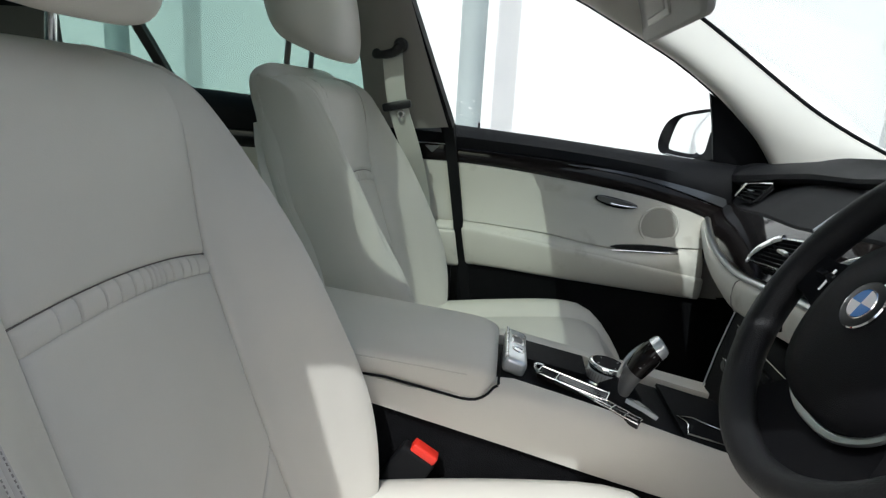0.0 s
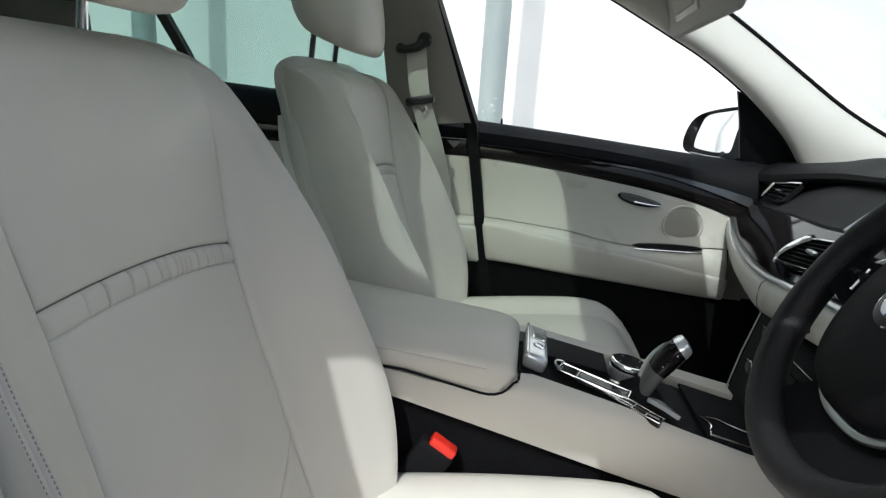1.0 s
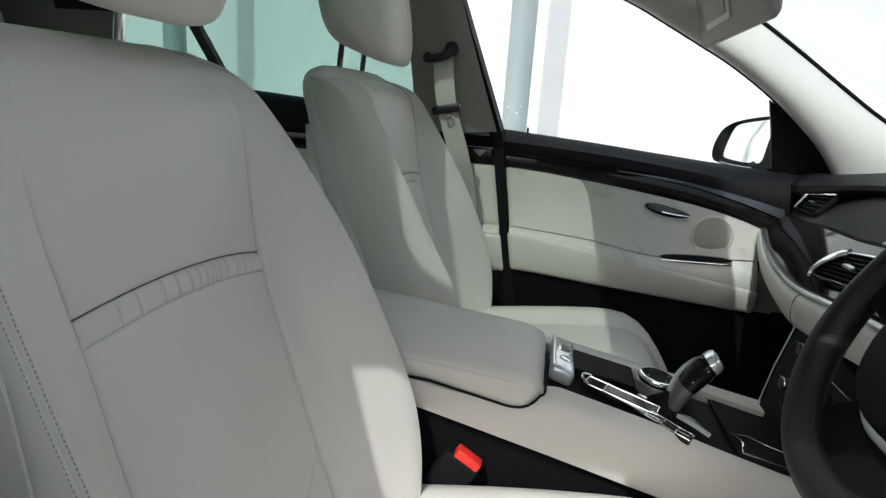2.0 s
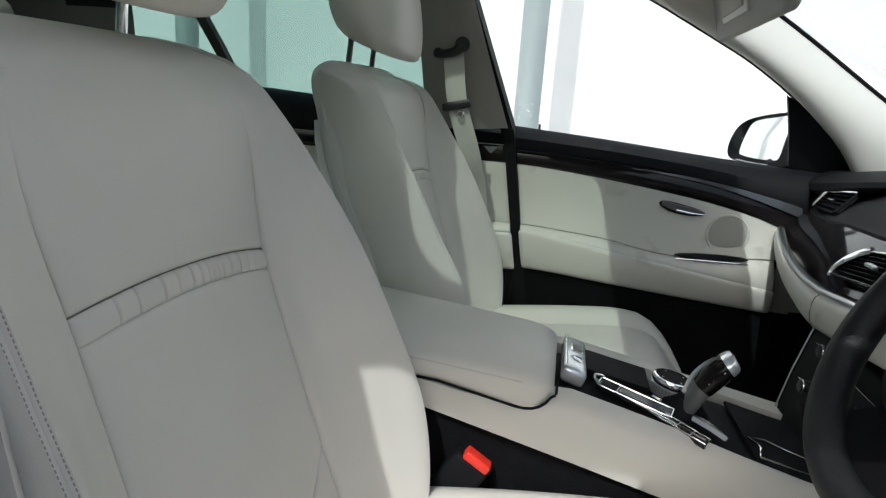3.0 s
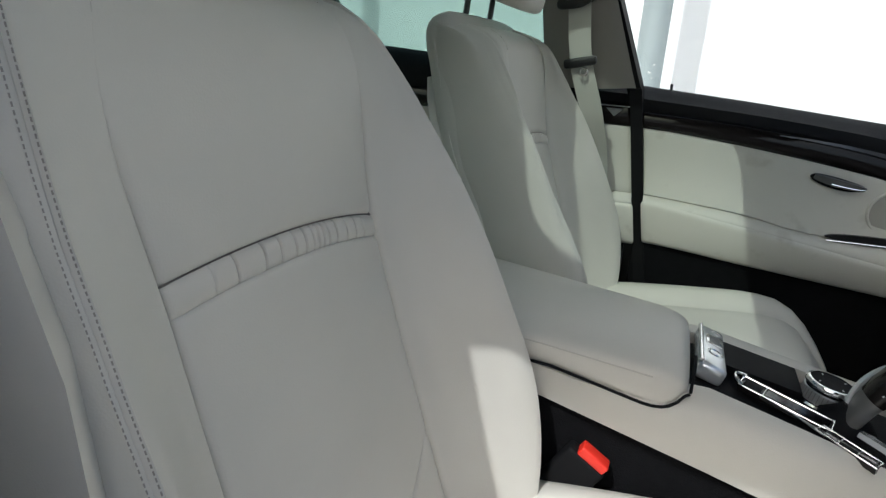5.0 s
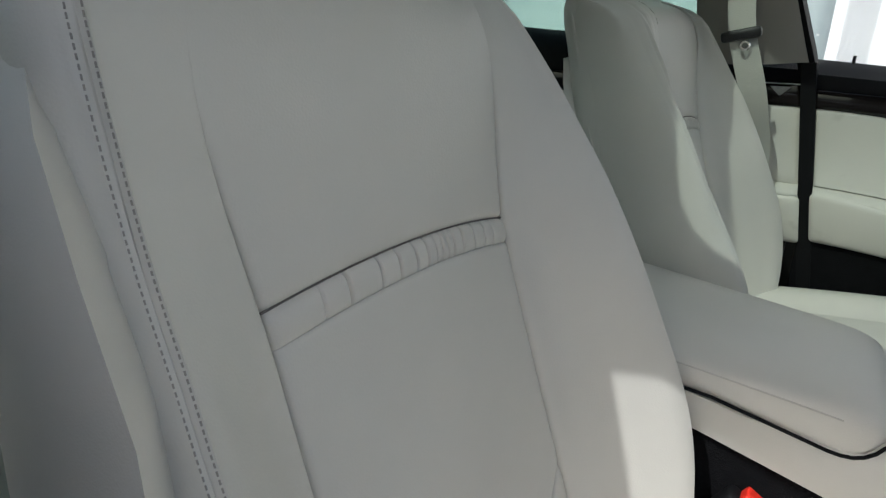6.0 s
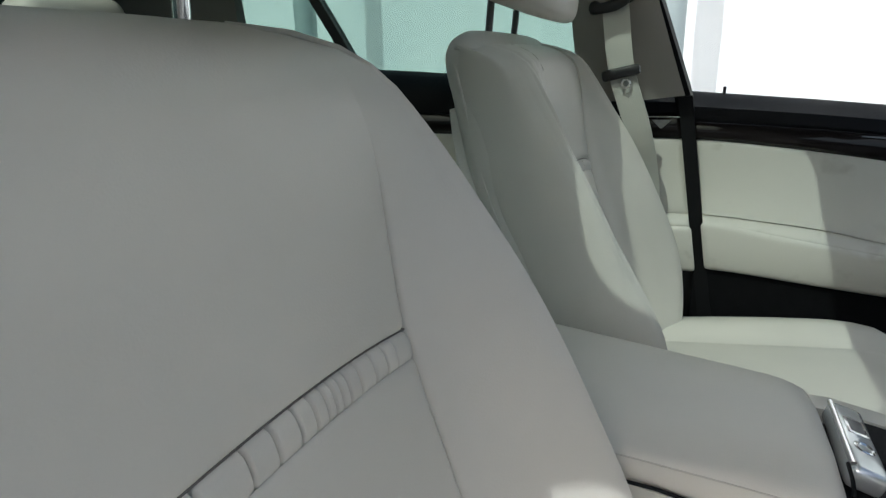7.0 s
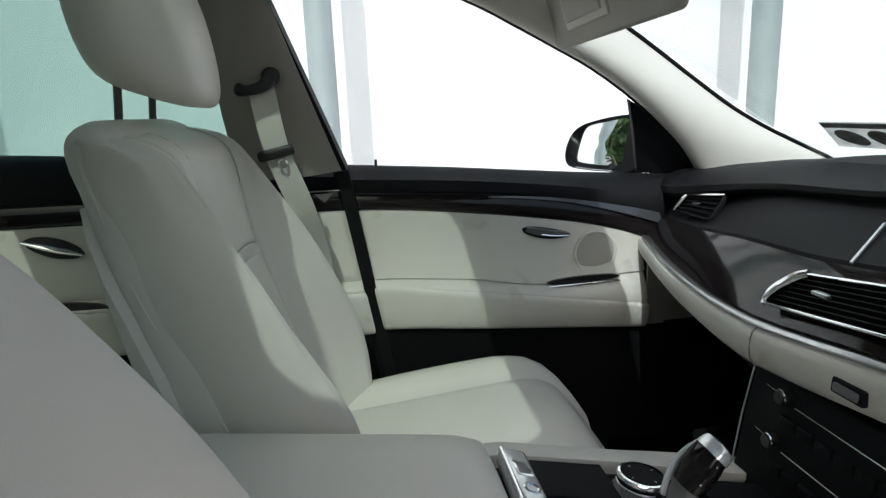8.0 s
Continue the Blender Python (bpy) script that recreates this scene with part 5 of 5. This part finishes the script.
def stack(y, h, out=0.0):
    """A point on the stack's face, h below its top."""
    return Vector((0.572 - out - 0.30 * h, y * (0.89 - 1.2 * h), 0.795 - h))


part("panel", loft([[stack(y, h, o) for h, o in ((-0.004, 0.0), (0.0, 0.004), (0.07, 0.006), (0.15, 0.004), (0.17, -0.02), (0.15, -0.10), (-0.004, -0.06))] for y in steps(-0.150, 0.150, 12)]), HUB_BLACK, cs)
for s_ in (-1, 1):
    part("side_strip", tube([stack(s_ * 0.151, 0.0, 0.006), stack(s_ * 0.153, 0.07, 0.008), stack(s_ * 0.156, 0.150, 0.005)], 0.0013, 8, None, 1.0, Vector((0, 1, 0))), SATIN, cs)
for h in (0.016, 0.071):
    part("chrome_strip", tube([stack(0.050, h + 0.007, 0.007), stack(-0.145, h + 0.007, 0.007)], 0.0012, 6), CHROME, cs)
    part("short_strip", tube([stack(0.116, h + 0.001, 0.007), stack(0.084, h + 0.001, 0.008)], 0.0010, 6), CHROME, cs)
    kn = part("knob", lathe([(0.0092, 0.0), (0.0092, 0.012), (0.0078, 0.0145), (0.002, 0.0148)], stack(0.070, h, 0.006), (-1, 0, 0.05), 28), BLACK_TRIM, cs, "black rotary knob")
    part("knob_ring", lathe([(0.0098, 0.0095), (0.0104, 0.0110), (0.0098, 0.0125), (0.0092, 0.0110)], stack(0.070, h, 0.006), (-1, 0, 0.05), 28, None, True), CHROME, kn)
for k in range(6):
    part("key", box(stack(0.055 - k * 0.036, 0.044, 0.006), (0.006, 0.026, 0.014), 0.002), BLACK_SOFT, cs)
for k in range(6):
    part("key", box(stack(0.055 - k * 0.036, 0.100, 0.006), (0.006, 0.024, 0.014), 0.002), BLACK_SOFT, cs)

# ---- centre console ----
def con_z(x):
    return table(x, [-0.4, 0.0, 0.20, 0.35, 0.50, 0.62], [0.72, 0.725, 0.735, 0.706, 0.672, 0.65])


cc = thing("centre_console", (0.20, 0, FLOOR), "ivory leather centre console with black control deck", "console")
CX = steps(-0.42, 0.62, 30)


def low_edge(x):
    return table(x, [-0.42, 0.02, 0.205, 0.32, 0.62], [0.79, 0.699, 0.656, 0.628, 0.56])


def lid_top(x):
    return table(x, [-0.42, -0.12, 0.10, 0.20], [0.790, 0.778, 0.768, 0.762])


def lid_low(x):
    return table(x, [-0.42, 0.009, 0.159, 0.20], [0.80, 0.747, 0.719, 0.722])


def deck_half(x):
    """Where the ivory flank meets the control deck."""
    return table(x, [-0.4, 0.20, 0.30, 0.40, 0.50, 0.62], [0.086, 0.088, 0.098, 0.114, 0.122, 0.124])


for s_, nm in ((-1, "side_panel"), (1, "side_panel")):
    top_z = lambda x: max(con_z(x), lid_low(x) - 0.006) if x < 0.15 else con_z(x)
    rim_in = deck_half if s_ < 0 else (lambda x: 0.080)
    sink = (lambda x: 0.006 * max(0.0, min(1.0, (x - 0.10) / 0.08))) if s_ > 0 else (lambda x: 0.0)
    part(nm, loft([[Vector((x, s_ * y, z - sink(x))) for y, z in ((rim_in(x), con_z(x) - 0.006), (rim_in(x) + 0.002, con_z(x) + 0.002), (max(0.114, deck_half(x) + 0.006), top_z(x) + 0.001), (max(0.129, deck_half(x) + 0.012), top_z(x) - (0.014 if x > 0.16 else 0.004)), (0.135, low_edge(x) + 0.012), (0.133, low_edge(x)), (0.122, low_edge(x)), (0.095, con_z(x) - 0.05))] for x in CX]), LEATHER, cc, "ivory leather console flank", 55)
part("tunnel_carpet", loft([[Vector((x, y, z)) for y, z in ((-0.121, low_edge(x) + 0.02), (-0.135, 0.30), (0.135, 0.30), (0.121, low_edge(x) + 0.02))] for x in CX]), CARPET, cc, "black carpeted console sides")
part("deck", loft([[Vector((x, y, z)) for y, z in ((-deck_half(x) - 0.002, con_z(x) - 0.004), (-0.06, con_z(x) - 0.008), (0.05, con_z(x) - 0.012), (0.079, con_z(x) - 0.020), (0.075, con_z(x) - 0.06), (-0.09, con_z(x) - 0.06))] for x in steps(0.16, 0.61, 14)]), HUB_BLACK, cc, "black control deck")
# armrest lid with a bowed front and a stitched side
lid_rings, lid_edge = [], []
for x, k in [(x, 1.0) for x in steps(-0.42, 0.135, 16)] + [(0.146, 0.996), (0.155, 0.987), (0.163, 0.974), (0.170, 0.954), (0.175, 0.927), (0.179, 0.89), (0.181, 0.85)]:
    t, b = lid_top(x) - (1 - k) * 0.10, min(lid_low(x), lid_top(x) - 0.028) + (1 - k) * 0.25
    b = min(b - 0.003, t - 0.016)
    w = 0.132 * k
    taper = max(0.0, min(1.0, (x + 0.16) / 0.34))
    far, dip = w * (1 - 0.22 * taper), 0.010 * taper
    near = [(-0.97, b), (-1.0, b + 0.008), (-0.99, lerp(b, t, 0.7)), (-0.955, t - 0.004), (-0.88, t), (-0.4, t + 0.003)]
    away = [(0.4, t + 0.003 - dip * 0.4), (0.88, t - dip), (0.955, t - 0.004 - dip), (0.99, lerp(b, t, 0.7) - dip * 0.5), (1.0, b + 0.008 - dip * 0.3), (0.97, b)]
    lid_rings.append([Vector((x, y * w, z)) for y, z in near] + [Vector((x, y * far, z)) for y, z in away])
    lid_edge.append(Vector((x + 0.0035 * min(1.0, (1 - k) * 12), -w * 0.99 - 0.0012, b - 0.0005)))
lid = part("armrest_lid", loft(lid_rings), LEATHER, cc, "ivory leather armrest lid", 60)
part("lid_seam", tube([(x, -0.1300, lerp(lid_low(x), lid_top(x), 0.72)) for x in steps(-0.3, 0.142, 20)], 0.0008, 6), PLASTIC_IVORY, lid)
gap = lid_edge + [Vector((0.1845, -0.104, 0.757)), Vector((0.185, -0.092, 0.761)), Vector((0.1855, -0.070, 0.762))]
part("lid_gap", tube(gap, 0.0018, 6), RUBBER, lid, "black gap under the lid")
# satin latch plate wrapped over the lid's front: a square eye above a round button
LT = Euler((0, radians(17), 0))
LM = Matrix.Translation((0.2060, 0.002, 0.7375)) @ LT.to_matrix().to_4x4()


def on_latch(x, y, z):
    return LM @ Vector((x, y, z))


lt = part("lid_latch", box(LM.translation, (0.034, 0.124, 0.024), 0.007, LT, 3), PALE_SILVER, cc, "satin silver lid latch")
part("latch_lip", tube([on_latch(-0.0155, y, 0.0105) for y in steps(-0.056, 0.058, 6)], 0.0030, 10), CHROME, lt, "bright rolled lip")
part("latch_eye", box(on_latch(0.001, 0.018, 0.0112), (0.020, 0.030, 0.003), 0.0012, LT), CHROME, lt)
part("latch_window", box(on_latch(0.001, 0.018, 0.0124), (0.014, 0.023, 0.002), 0.0008, LT), GREY_SATIN, lt)
part("latch_button", lathe([(0.0098, 0.0), (0.0098, 0.0016), (0.0080, 0.0024), (0.0060, 0.0010), (0.001, 0.0006)], on_latch(0.001, -0.020, 0.0110), LT.to_matrix() @ Vector((0, 0, 1)), 24), CHROME, lt, "round dished button")
# controls on the deck
part("storage_lid", loft([[Vector((x, y, con_z(x) + z)) for y, z in ((-0.012, -0.006), (-0.012, 0.004), (0.055, 0.006), (0.060, -0.006))] for x in steps(0.222, 0.315, 6)]), HUB_BLACK, cc)
KN = Vector((0.343, 0.012, con_z(0.343) - 0.012))
KW = (0.16, 0, 1)
kn = part("controller", lathe([(0.0335, 0.0), (0.0335, 0.006), (0.0300, 0.0085), (0.0262, 0.0085), (0.0262, 0.0265), (0.0250, 0.0320), (0.0225, 0.0345), (0.0150, 0.0338), (0.002, 0.0335)], KN, KW, 40), HUB_BLACK, cc, "round rotary controller with a black top")
part("controller_skirt", lathe([(0.0280, 0.0085), (0.0288, 0.0100), (0.0276, 0.0225), (0.0264, 0.0235), (0.0264, 0.0085)], KN, KW, 48, None, True), SATIN, kn, "satin silver knurled skirt")
for k in range(36):
    a = 2 * math.pi * k / 36
    t = Matrix.Translation(KN) @ Vector(KW).to_track_quat("Z", "X").to_matrix().to_4x4()
    part("skirt_rib", tube([t @ Vector((math.cos(a) * r, math.sin(a) * r, z)) for r, z in ((0.0287, 0.0108), (0.0277, 0.0220))], 0.0006, 4), LEVER_GREY, kn)
part("controller_ring", lathe([(0.0272, 0.0268), (0.0290, 0.0285), (0.0290, 0.0312), (0.0272, 0.0340), (0.0246, 0.0345), (0.0246, 0.0325)], KN, KW, 48, None, True), CHROME, kn, "broad chrome ring")
for k in range(4):
    a = math.pi * k / 2 + 0.5
    part("direction_mark", tube([t @ Vector((math.cos(a) * r, math.sin(a) * r, 0.0344)) for r in (0.0168, 0.0195)], 0.0006, 4), WHITE_PRINT, kn)
part("controller_collar", lathe([(0.0352, 0.0035), (0.0356, 0.0070), (0.0335, 0.0095), (0.0300, 0.0070)], KN, KW, 40, None, True), CHROME, kn)


def rimmed_panel(start, end, wide, buttons):
    """A dark strip of buttons inside a thin chrome frame, from start to end (x, y) on the deck."""
    a, b = Vector(start), Vector(end)
    side = Vector((-(b - a).y, (b - a).x)).normalized() * wide / 2

    def at(t, q, lift):
        xy = a.lerp(b, t) + side * q
        return Vector((xy.x, xy.y, con_z(xy.x) + lift))
    pan = part("button_panel", loft([[at(t, -1, -0.004), at(t, -1, 0.002), at(t, 1, 0.002), at(t, 1, -0.004)] for t in steps(0, 1, 6)]), GLOSS, cc, "dark button panel in a chrome frame")
    loop = [at(t, 1, 0.0035) for t in steps(0, 1, 6)] + [at(t, -1, 0.0035) for t in steps(1, 0, 6)]
    part("frame", tube(loop + [loop[0]], 0.0011, 6), CHROME, pan)
    for (_, t0, _), (t1, _, _) in zip(buttons, buttons[1:]):
        part("divider", tube([at((t0 + t1) / 2, -1, 0.0035), at((t0 + t1) / 2, 1, 0.0035)], 0.0008, 6), SATIN, pan)
    for t0, t1, mat in buttons:
        part("button", loft([[at(t, -0.74, 0.001), at(t, -0.68, 0.0042), at(t, 0.68, 0.0042), at(t, 0.74, 0.001)] for t in steps(t0, t1, 3)]), mat, pan)


rimmed_panel((0.243, -0.038), (0.338, -0.068), 0.030, ((0.04, 0.24, BLACK_SOFT), (0.30, 0.97, GLOSS)))
part("bracket", tube(curve_points([(0.249, -0.022, con_z(0.249) + 0.004), (0.2385, -0.026, con_z(0.2385) + 0.005), (0.2365, -0.040, con_z(0.2365) + 0.005), (0.2425, -0.053, con_z(0.2425) + 0.004)], 4), 0.0024, 8), CHROME, cc, "bright rounded bracket")
rimmed_panel((0.322, -0.084), (0.374, -0.116), 0.021, ((0.06, 0.34, GLOSS), (0.38, 0.66, BLACK_SOFT), (0.70, 0.95, GLOSS)))
part("deck_strip", ribbon([Vector((x, -0.066 - 0.47 * (x - 0.270), con_z(x) + 0.003)) for x in steps(0.262, 0.372, 12)], 0.0030, (0, 1, 0), 0.004), CHROME, cc)
# gear lever
gl = thing("gear_lever", (0.365, -0.02, con_z(0.365) - 0.01), "black and chrome gear lever leaning forwards", "gear lever")
part("boot", lathe([(0.034, 0.0), (0.032, 0.008), (0.018, 0.020), (0.013, 0.026)], (0.362, -0.022, con_z(0.362) - 0.010), (0.25, 0, 1), 24), BLACK_SOFT, gl)


def lever_ring(p, way, long, wide):
    way = Vector(way).normalized()
    f = Vector((way.z, 0, -way.x))
    return [Vector(p) + f * math.copysign(abs(math.cos(a)) ** 0.8, math.cos(a)) * long + Vector((0, 1, 0)) * math.copysign(abs(math.sin(a)) ** 0.8, math.sin(a)) * wide for a in (2 * math.pi * k / 20 for k in range(20))]


LY = -0.034
part("stem", loft([lever_ring((x, LY, z), (0.35 + k * 0.08, 0, 1), r, s) for k, (x, z, r, s) in enumerate(((0.359, 0.690, 0.0085, 0.013), (0.364, 0.708, 0.0095, 0.0155), (0.371, 0.727, 0.0110, 0.0185), (0.379, 0.743, 0.0125, 0.0205)))]), GREY_SATIN, gl, "dark grey satin lever stem")
part("grip", loft([lever_ring((x, LY, z), w, r, s) for x, z, w, r, s in ((0.3775, 0.740, (0.6, 0, 1), 0.0128, 0.0205), (0.386, 0.754, (0.7, 0, 1), 0.0148, 0.0228), (0.395, 0.767, (0.9, 0, 1), 0.0150, 0.0232), (0.404, 0.778, (1.2, 0, 1), 0.0125, 0.0215))]), GLOSS, gl, "black lacquered grip")
cap = part("cap", loft([lever_ring((x, LY, z), w, r, s) for x, z, w, r, s in ((0.4025, 0.7755, (1.15, 0, 1), 0.0140, 0.0228), (0.408, 0.781, (1.3, 0, 1), 0.0135, 0.0220), (0.4115, 0.7843, (1.4, 0, 1), 0.0115, 0.0195), (0.413, 0.7855, (1.4, 0, 1), 0.008, 0.014))]), PALE_SILVER, gl, "bright silver cap of the grip")
part("park_button", loft([lever_ring((x, LY + 0.001, z), (1.4, 0, 1), r, s) for x, z, r, s in ((0.4125, 0.7851, 0.0068, 0.0090), (0.4139, 0.7862, 0.0064, 0.0086))]), RUBBER, cap, "black button in the cap")
part("silver_rail", tube(curve_points([(0.357, LY + 0.014, 0.708), (0.363, LY + 0.0205, 0.730), (0.372, LY + 0.0235, 0.749), (0.385, LY + 0.0235, 0.766), (0.400, LY + 0.0215, 0.778)], 4), [0.0030 + 0.0014 * math.sin(math.pi * i / 16) for i in range(17)], 9), PALE_SILVER, gl, "satin silver side rail")
for k in range(4):
    part("gear_mark", box((0.3795 + 0.0055 * k, LY - 0.0212 - 0.0003 * k, 0.7545 + 0.0062 * k), (0.0022, 0.0012, 0.0013), 0, Euler((0, radians(-40), 0))), WHITE_PRINT, gl, "small pale gear mark")
    part("gear_mark", box((0.3745 + 0.0055 * k, LY + 0.004 - 0.003 * k, 0.7600 + 0.0062 * k), (0.0012, 0.0036, 0.0016), 0, Euler((0, radians(-42), 0))), WHITE_PRINT, gl)
part("gate_plate", ribbon([(0.366, -0.064, con_z(0.366) + 0.006), (0.376, -0.070, con_z(0.376) + 0.007), (0.388, -0.077, con_z(0.388) + 0.006), (0.404, -0.088, con_z(0.404) + 0.003)], [0.016, 0.030, 0.028, 0.006], (0.1, 1, -0.25), 0.006), PALE_SILVER, gl, "bright silver gate plate")
# ash tray rim
at_ = thing("ash_tray", (0.48, -0.06, con_z(0.48)), "covered black tray with a chrome rim", "tray")
part("lid", loft([[Vector((x, y, con_z(x) + z)) for y, z in ((-0.116, -0.006), (-0.113, 0.001), (0.060, -0.004), (0.064, -0.010))] for x in steps(0.436, 0.53, 6)]), RUBBER, at_)
part("rim", tube([(x, y, con_z(x) + 0.0035) for x, y in ((0.520, -0.066), (0.485, -0.058), (0.461, -0.050), (0.4375, -0.0595), (0.4475, -0.0690), (0.4485, -0.080), (0.4440, -0.092), (0.4405, -0.106), (0.459, -0.1055), (0.520, -0.105))], 0.0017, 7), CHROME, at_, "chrome bracket rim")

# ---- belt buckle beside the driver's seat ----
bk = thing("belt_buckle", (0.07, -0.145, 0.56), "black seat belt buckle with a bright red release button", "belt buckle")
KT = Euler((0, radians(32), 0))
part("housing", box((0.066, -0.146, 0.606), (0.052, 0.024, 0.085), 0.006, KT, 3), RUBBER, bk)
part("release_button", box((0.094, -0.147, 0.644), (0.038, 0.020, 0.013), 0.003, KT, 3), RED, bk, "bright red release button")
part("stalk", ribbon([(0.045, -0.146, 0.585), (0.01, -0.150, 0.50), (0.0, -0.150, 0.42)], 0.03, (1, 0, 0.3), 0.006), BLACK_TRIM, bk)

# ---- steering wheel ----
sw = thing("steering_wheel", (0.45, -0.405, 0.965), "black leather steering wheel with chrome lower trim", "steering wheel")
WT = radians(31)
WN = Vector((-math.cos(WT), 0, math.sin(WT)))      # towards the driver
WU = Vector((math.sin(WT), 0, math.cos(WT)))
WY = Vector((0, 1, 0))
WC = Vector((0.478, -0.389, 0.954))


def wheel(y, u, n=0.0):
    return WC + WY * y + WU * u + WN * n


rim = bmesh.new()
rows = []
for k in range(72):
    a = 2 * math.pi * k / 72
    fat = 1.0 + 0.10 * math.exp(-((abs(math.sin(a)) - 0.35) / 0.15) ** 2)
    rows.append([wheel(math.cos(a) * (0.1535 + 0.0158 * math.cos(t) * fat), math.sin(a) * (0.1535 + 0.0158 * math.cos(t) * fat), 0.0170 * math.sin(t)) for t in (2 * math.pi * j / 16 for j in range(16))])
rows.append(rows[0])
part("rim", loft(rows, True, False), WHEEL_LEATHER, sw, "thick black leather rim")
hubp = []
for k in range(40):
    a = 2 * math.pi * k / 40
    ca, sa = math.cos(a), math.sin(a)
    hubp.append((0.006 + 0.088 * math.copysign(abs(ca) ** 0.72, ca) * (1 - 0.10 * max(0, -sa)), (0.072 if sa > 0 else 0.091) * math.copysign(abs(sa) ** 0.75, sa) - 0.002))
hub = part("hub", loft([[wheel(y * k, u * k, n) for y, u in hubp] for k, n in ((0.98, -0.055), (1.02, -0.02), (1.0, -0.004), (0.93, 0.006), (0.75, 0.012), (0.4, 0.015), (0.1, 0.016))]), HUB_BLACK, sw, "black airbag hub")
for s_ in (-1, 1):
    pts = [wheel(s_ * y, u, n) for y, u, n in ((0.065, 0.002, -0.012), (0.095, 0.002, -0.016), (0.125, 0.004, -0.012), (0.146, 0.006, -0.004))]
    sp = part("spoke", ribbon(pts, [0.066, 0.056, 0.042, 0.040], WU, 0.016), HUB_BLACK, sw)
    for q in range(2):
        part("button", box(wheel(s_ * (0.098 + 0.018 * q), 0.006, -0.004), (0.007, 0.013, 0.020), 0.002, Euler((0, -WT, 0))), BLACK_SOFT, sp)
    part("button_line", tube([wheel(s_ * 0.107, -0.006, -0.001), wheel(s_ * 0.107, 0.018, -0.001)], 0.0012, 6), SATIN, sp)
# broad lower spoke with the silver arc above it
low = []
for a in steps(232, 308, 14):
    r = radians(a)
    low.append([wheel(math.cos(r) * d, math.sin(r) * d * (1.0 if d > 0.12 else 0.92), n) for d, n in ((0.085, -0.024), (0.11, -0.020), (0.142, -0.010), (0.142, -0.026), (0.085, -0.036))])
part("lower_spoke", loft(low), HUB_BLACK, sw)
part("silver_arc", tube(curve_points([wheel(y, u, -0.010) for y, u in ((0.082, -0.028), (0.076, -0.052), (0.062, -0.076), (0.034, -0.093), (0.0, -0.097), (-0.034, -0.093), (-0.062, -0.076), (-0.076, -0.052), (-0.082, -0.028))], 6), 0.0040, 8, None, 0.7, WN), SATIN, sw, "satin silver lower trim")
bd = part("badge", lathe([(0.0215, 0.010), (0.0215, 0.0185), (0.019, 0.020), (0.013, 0.020)], WC + WU * 0.001 + WY * 0.010, WN, 36), BLACK_TRIM, sw, "round badge with blue and white quarters")
for q in range(4):
    pts = [wheel(0.010, 0.001, 0.0195)] + [wheel(0.010 + 0.0125 * math.cos(a), 0.001 + 0.0125 * math.sin(a), 0.0195) for a in steps(q * math.pi / 2, (q + 1) * math.pi / 2, 8)]
    part("quarter", outline_prism(pts, WN, 0.0016), BADGE_BLUE if q % 2 == 0 else BADGE_WHITE, bd)
part("badge_ring", lathe([(0.0216, 0.016), (0.0222, 0.0185), (0.0212, 0.0196), (0.0207, 0.0185)], WC + WU * 0.001 + WY * 0.010, WN, 36, None, True), CHROME, bd)
part("inner_ring", lathe([(0.0126, 0.0195), (0.0134, 0.0208), (0.0142, 0.0195)], WC + WU * 0.001 + WY * 0.010, WN, 36, None, True), CHROME, bd)
part("column", lathe([(0.05, -0.20), (0.05, -0.06), (0.042, -0.045)], WC, WN, 24), BLACK_TRIM, sw)

# ---- card at the windscreen's foot, leaning with the glass ----
CO, CY, CV = Vector((1.040, 0.500, 1.0645)), Vector((0, 1, 0)), Vector((-0.868, 0, 0.497))
CN = CY.cross(CV).normalized()
CN = CN if CN.x < 0 else -CN
cd = thing("printed_card", (1.04, 0.50, 1.03), "mottled grey printed card leaning against the windscreen's foot", "card")
part("sheet", outline_prism([CO + CY * y + CV * v for y, v in ((0.091, 0.056), (0.145, -0.056), (-0.12, -0.056), (-0.12, 0.056))], CN, 0.0015), CARD, cd)
part("print", outline_prism([CO + CN * 0.0016 + CY * y + CV * v for y, v in ((0.092, 0.053), (0.101, 0.034), (-0.12, 0.034), (-0.12, 0.053))], CN, 0.0008), INK, cd, "dark printed band")
for yy in (0.064, -0.022):
    part("print", outline_prism([CO + CN * 0.0016 + CY * (yy + 0.036 * math.cos(a)) + CV * (-0.010 + 0.034 * math.sin(a)) for a in (2 * math.pi * k / 28 for k in range(28))], CN, 0.0008), INK, cd, "dark printed oval")
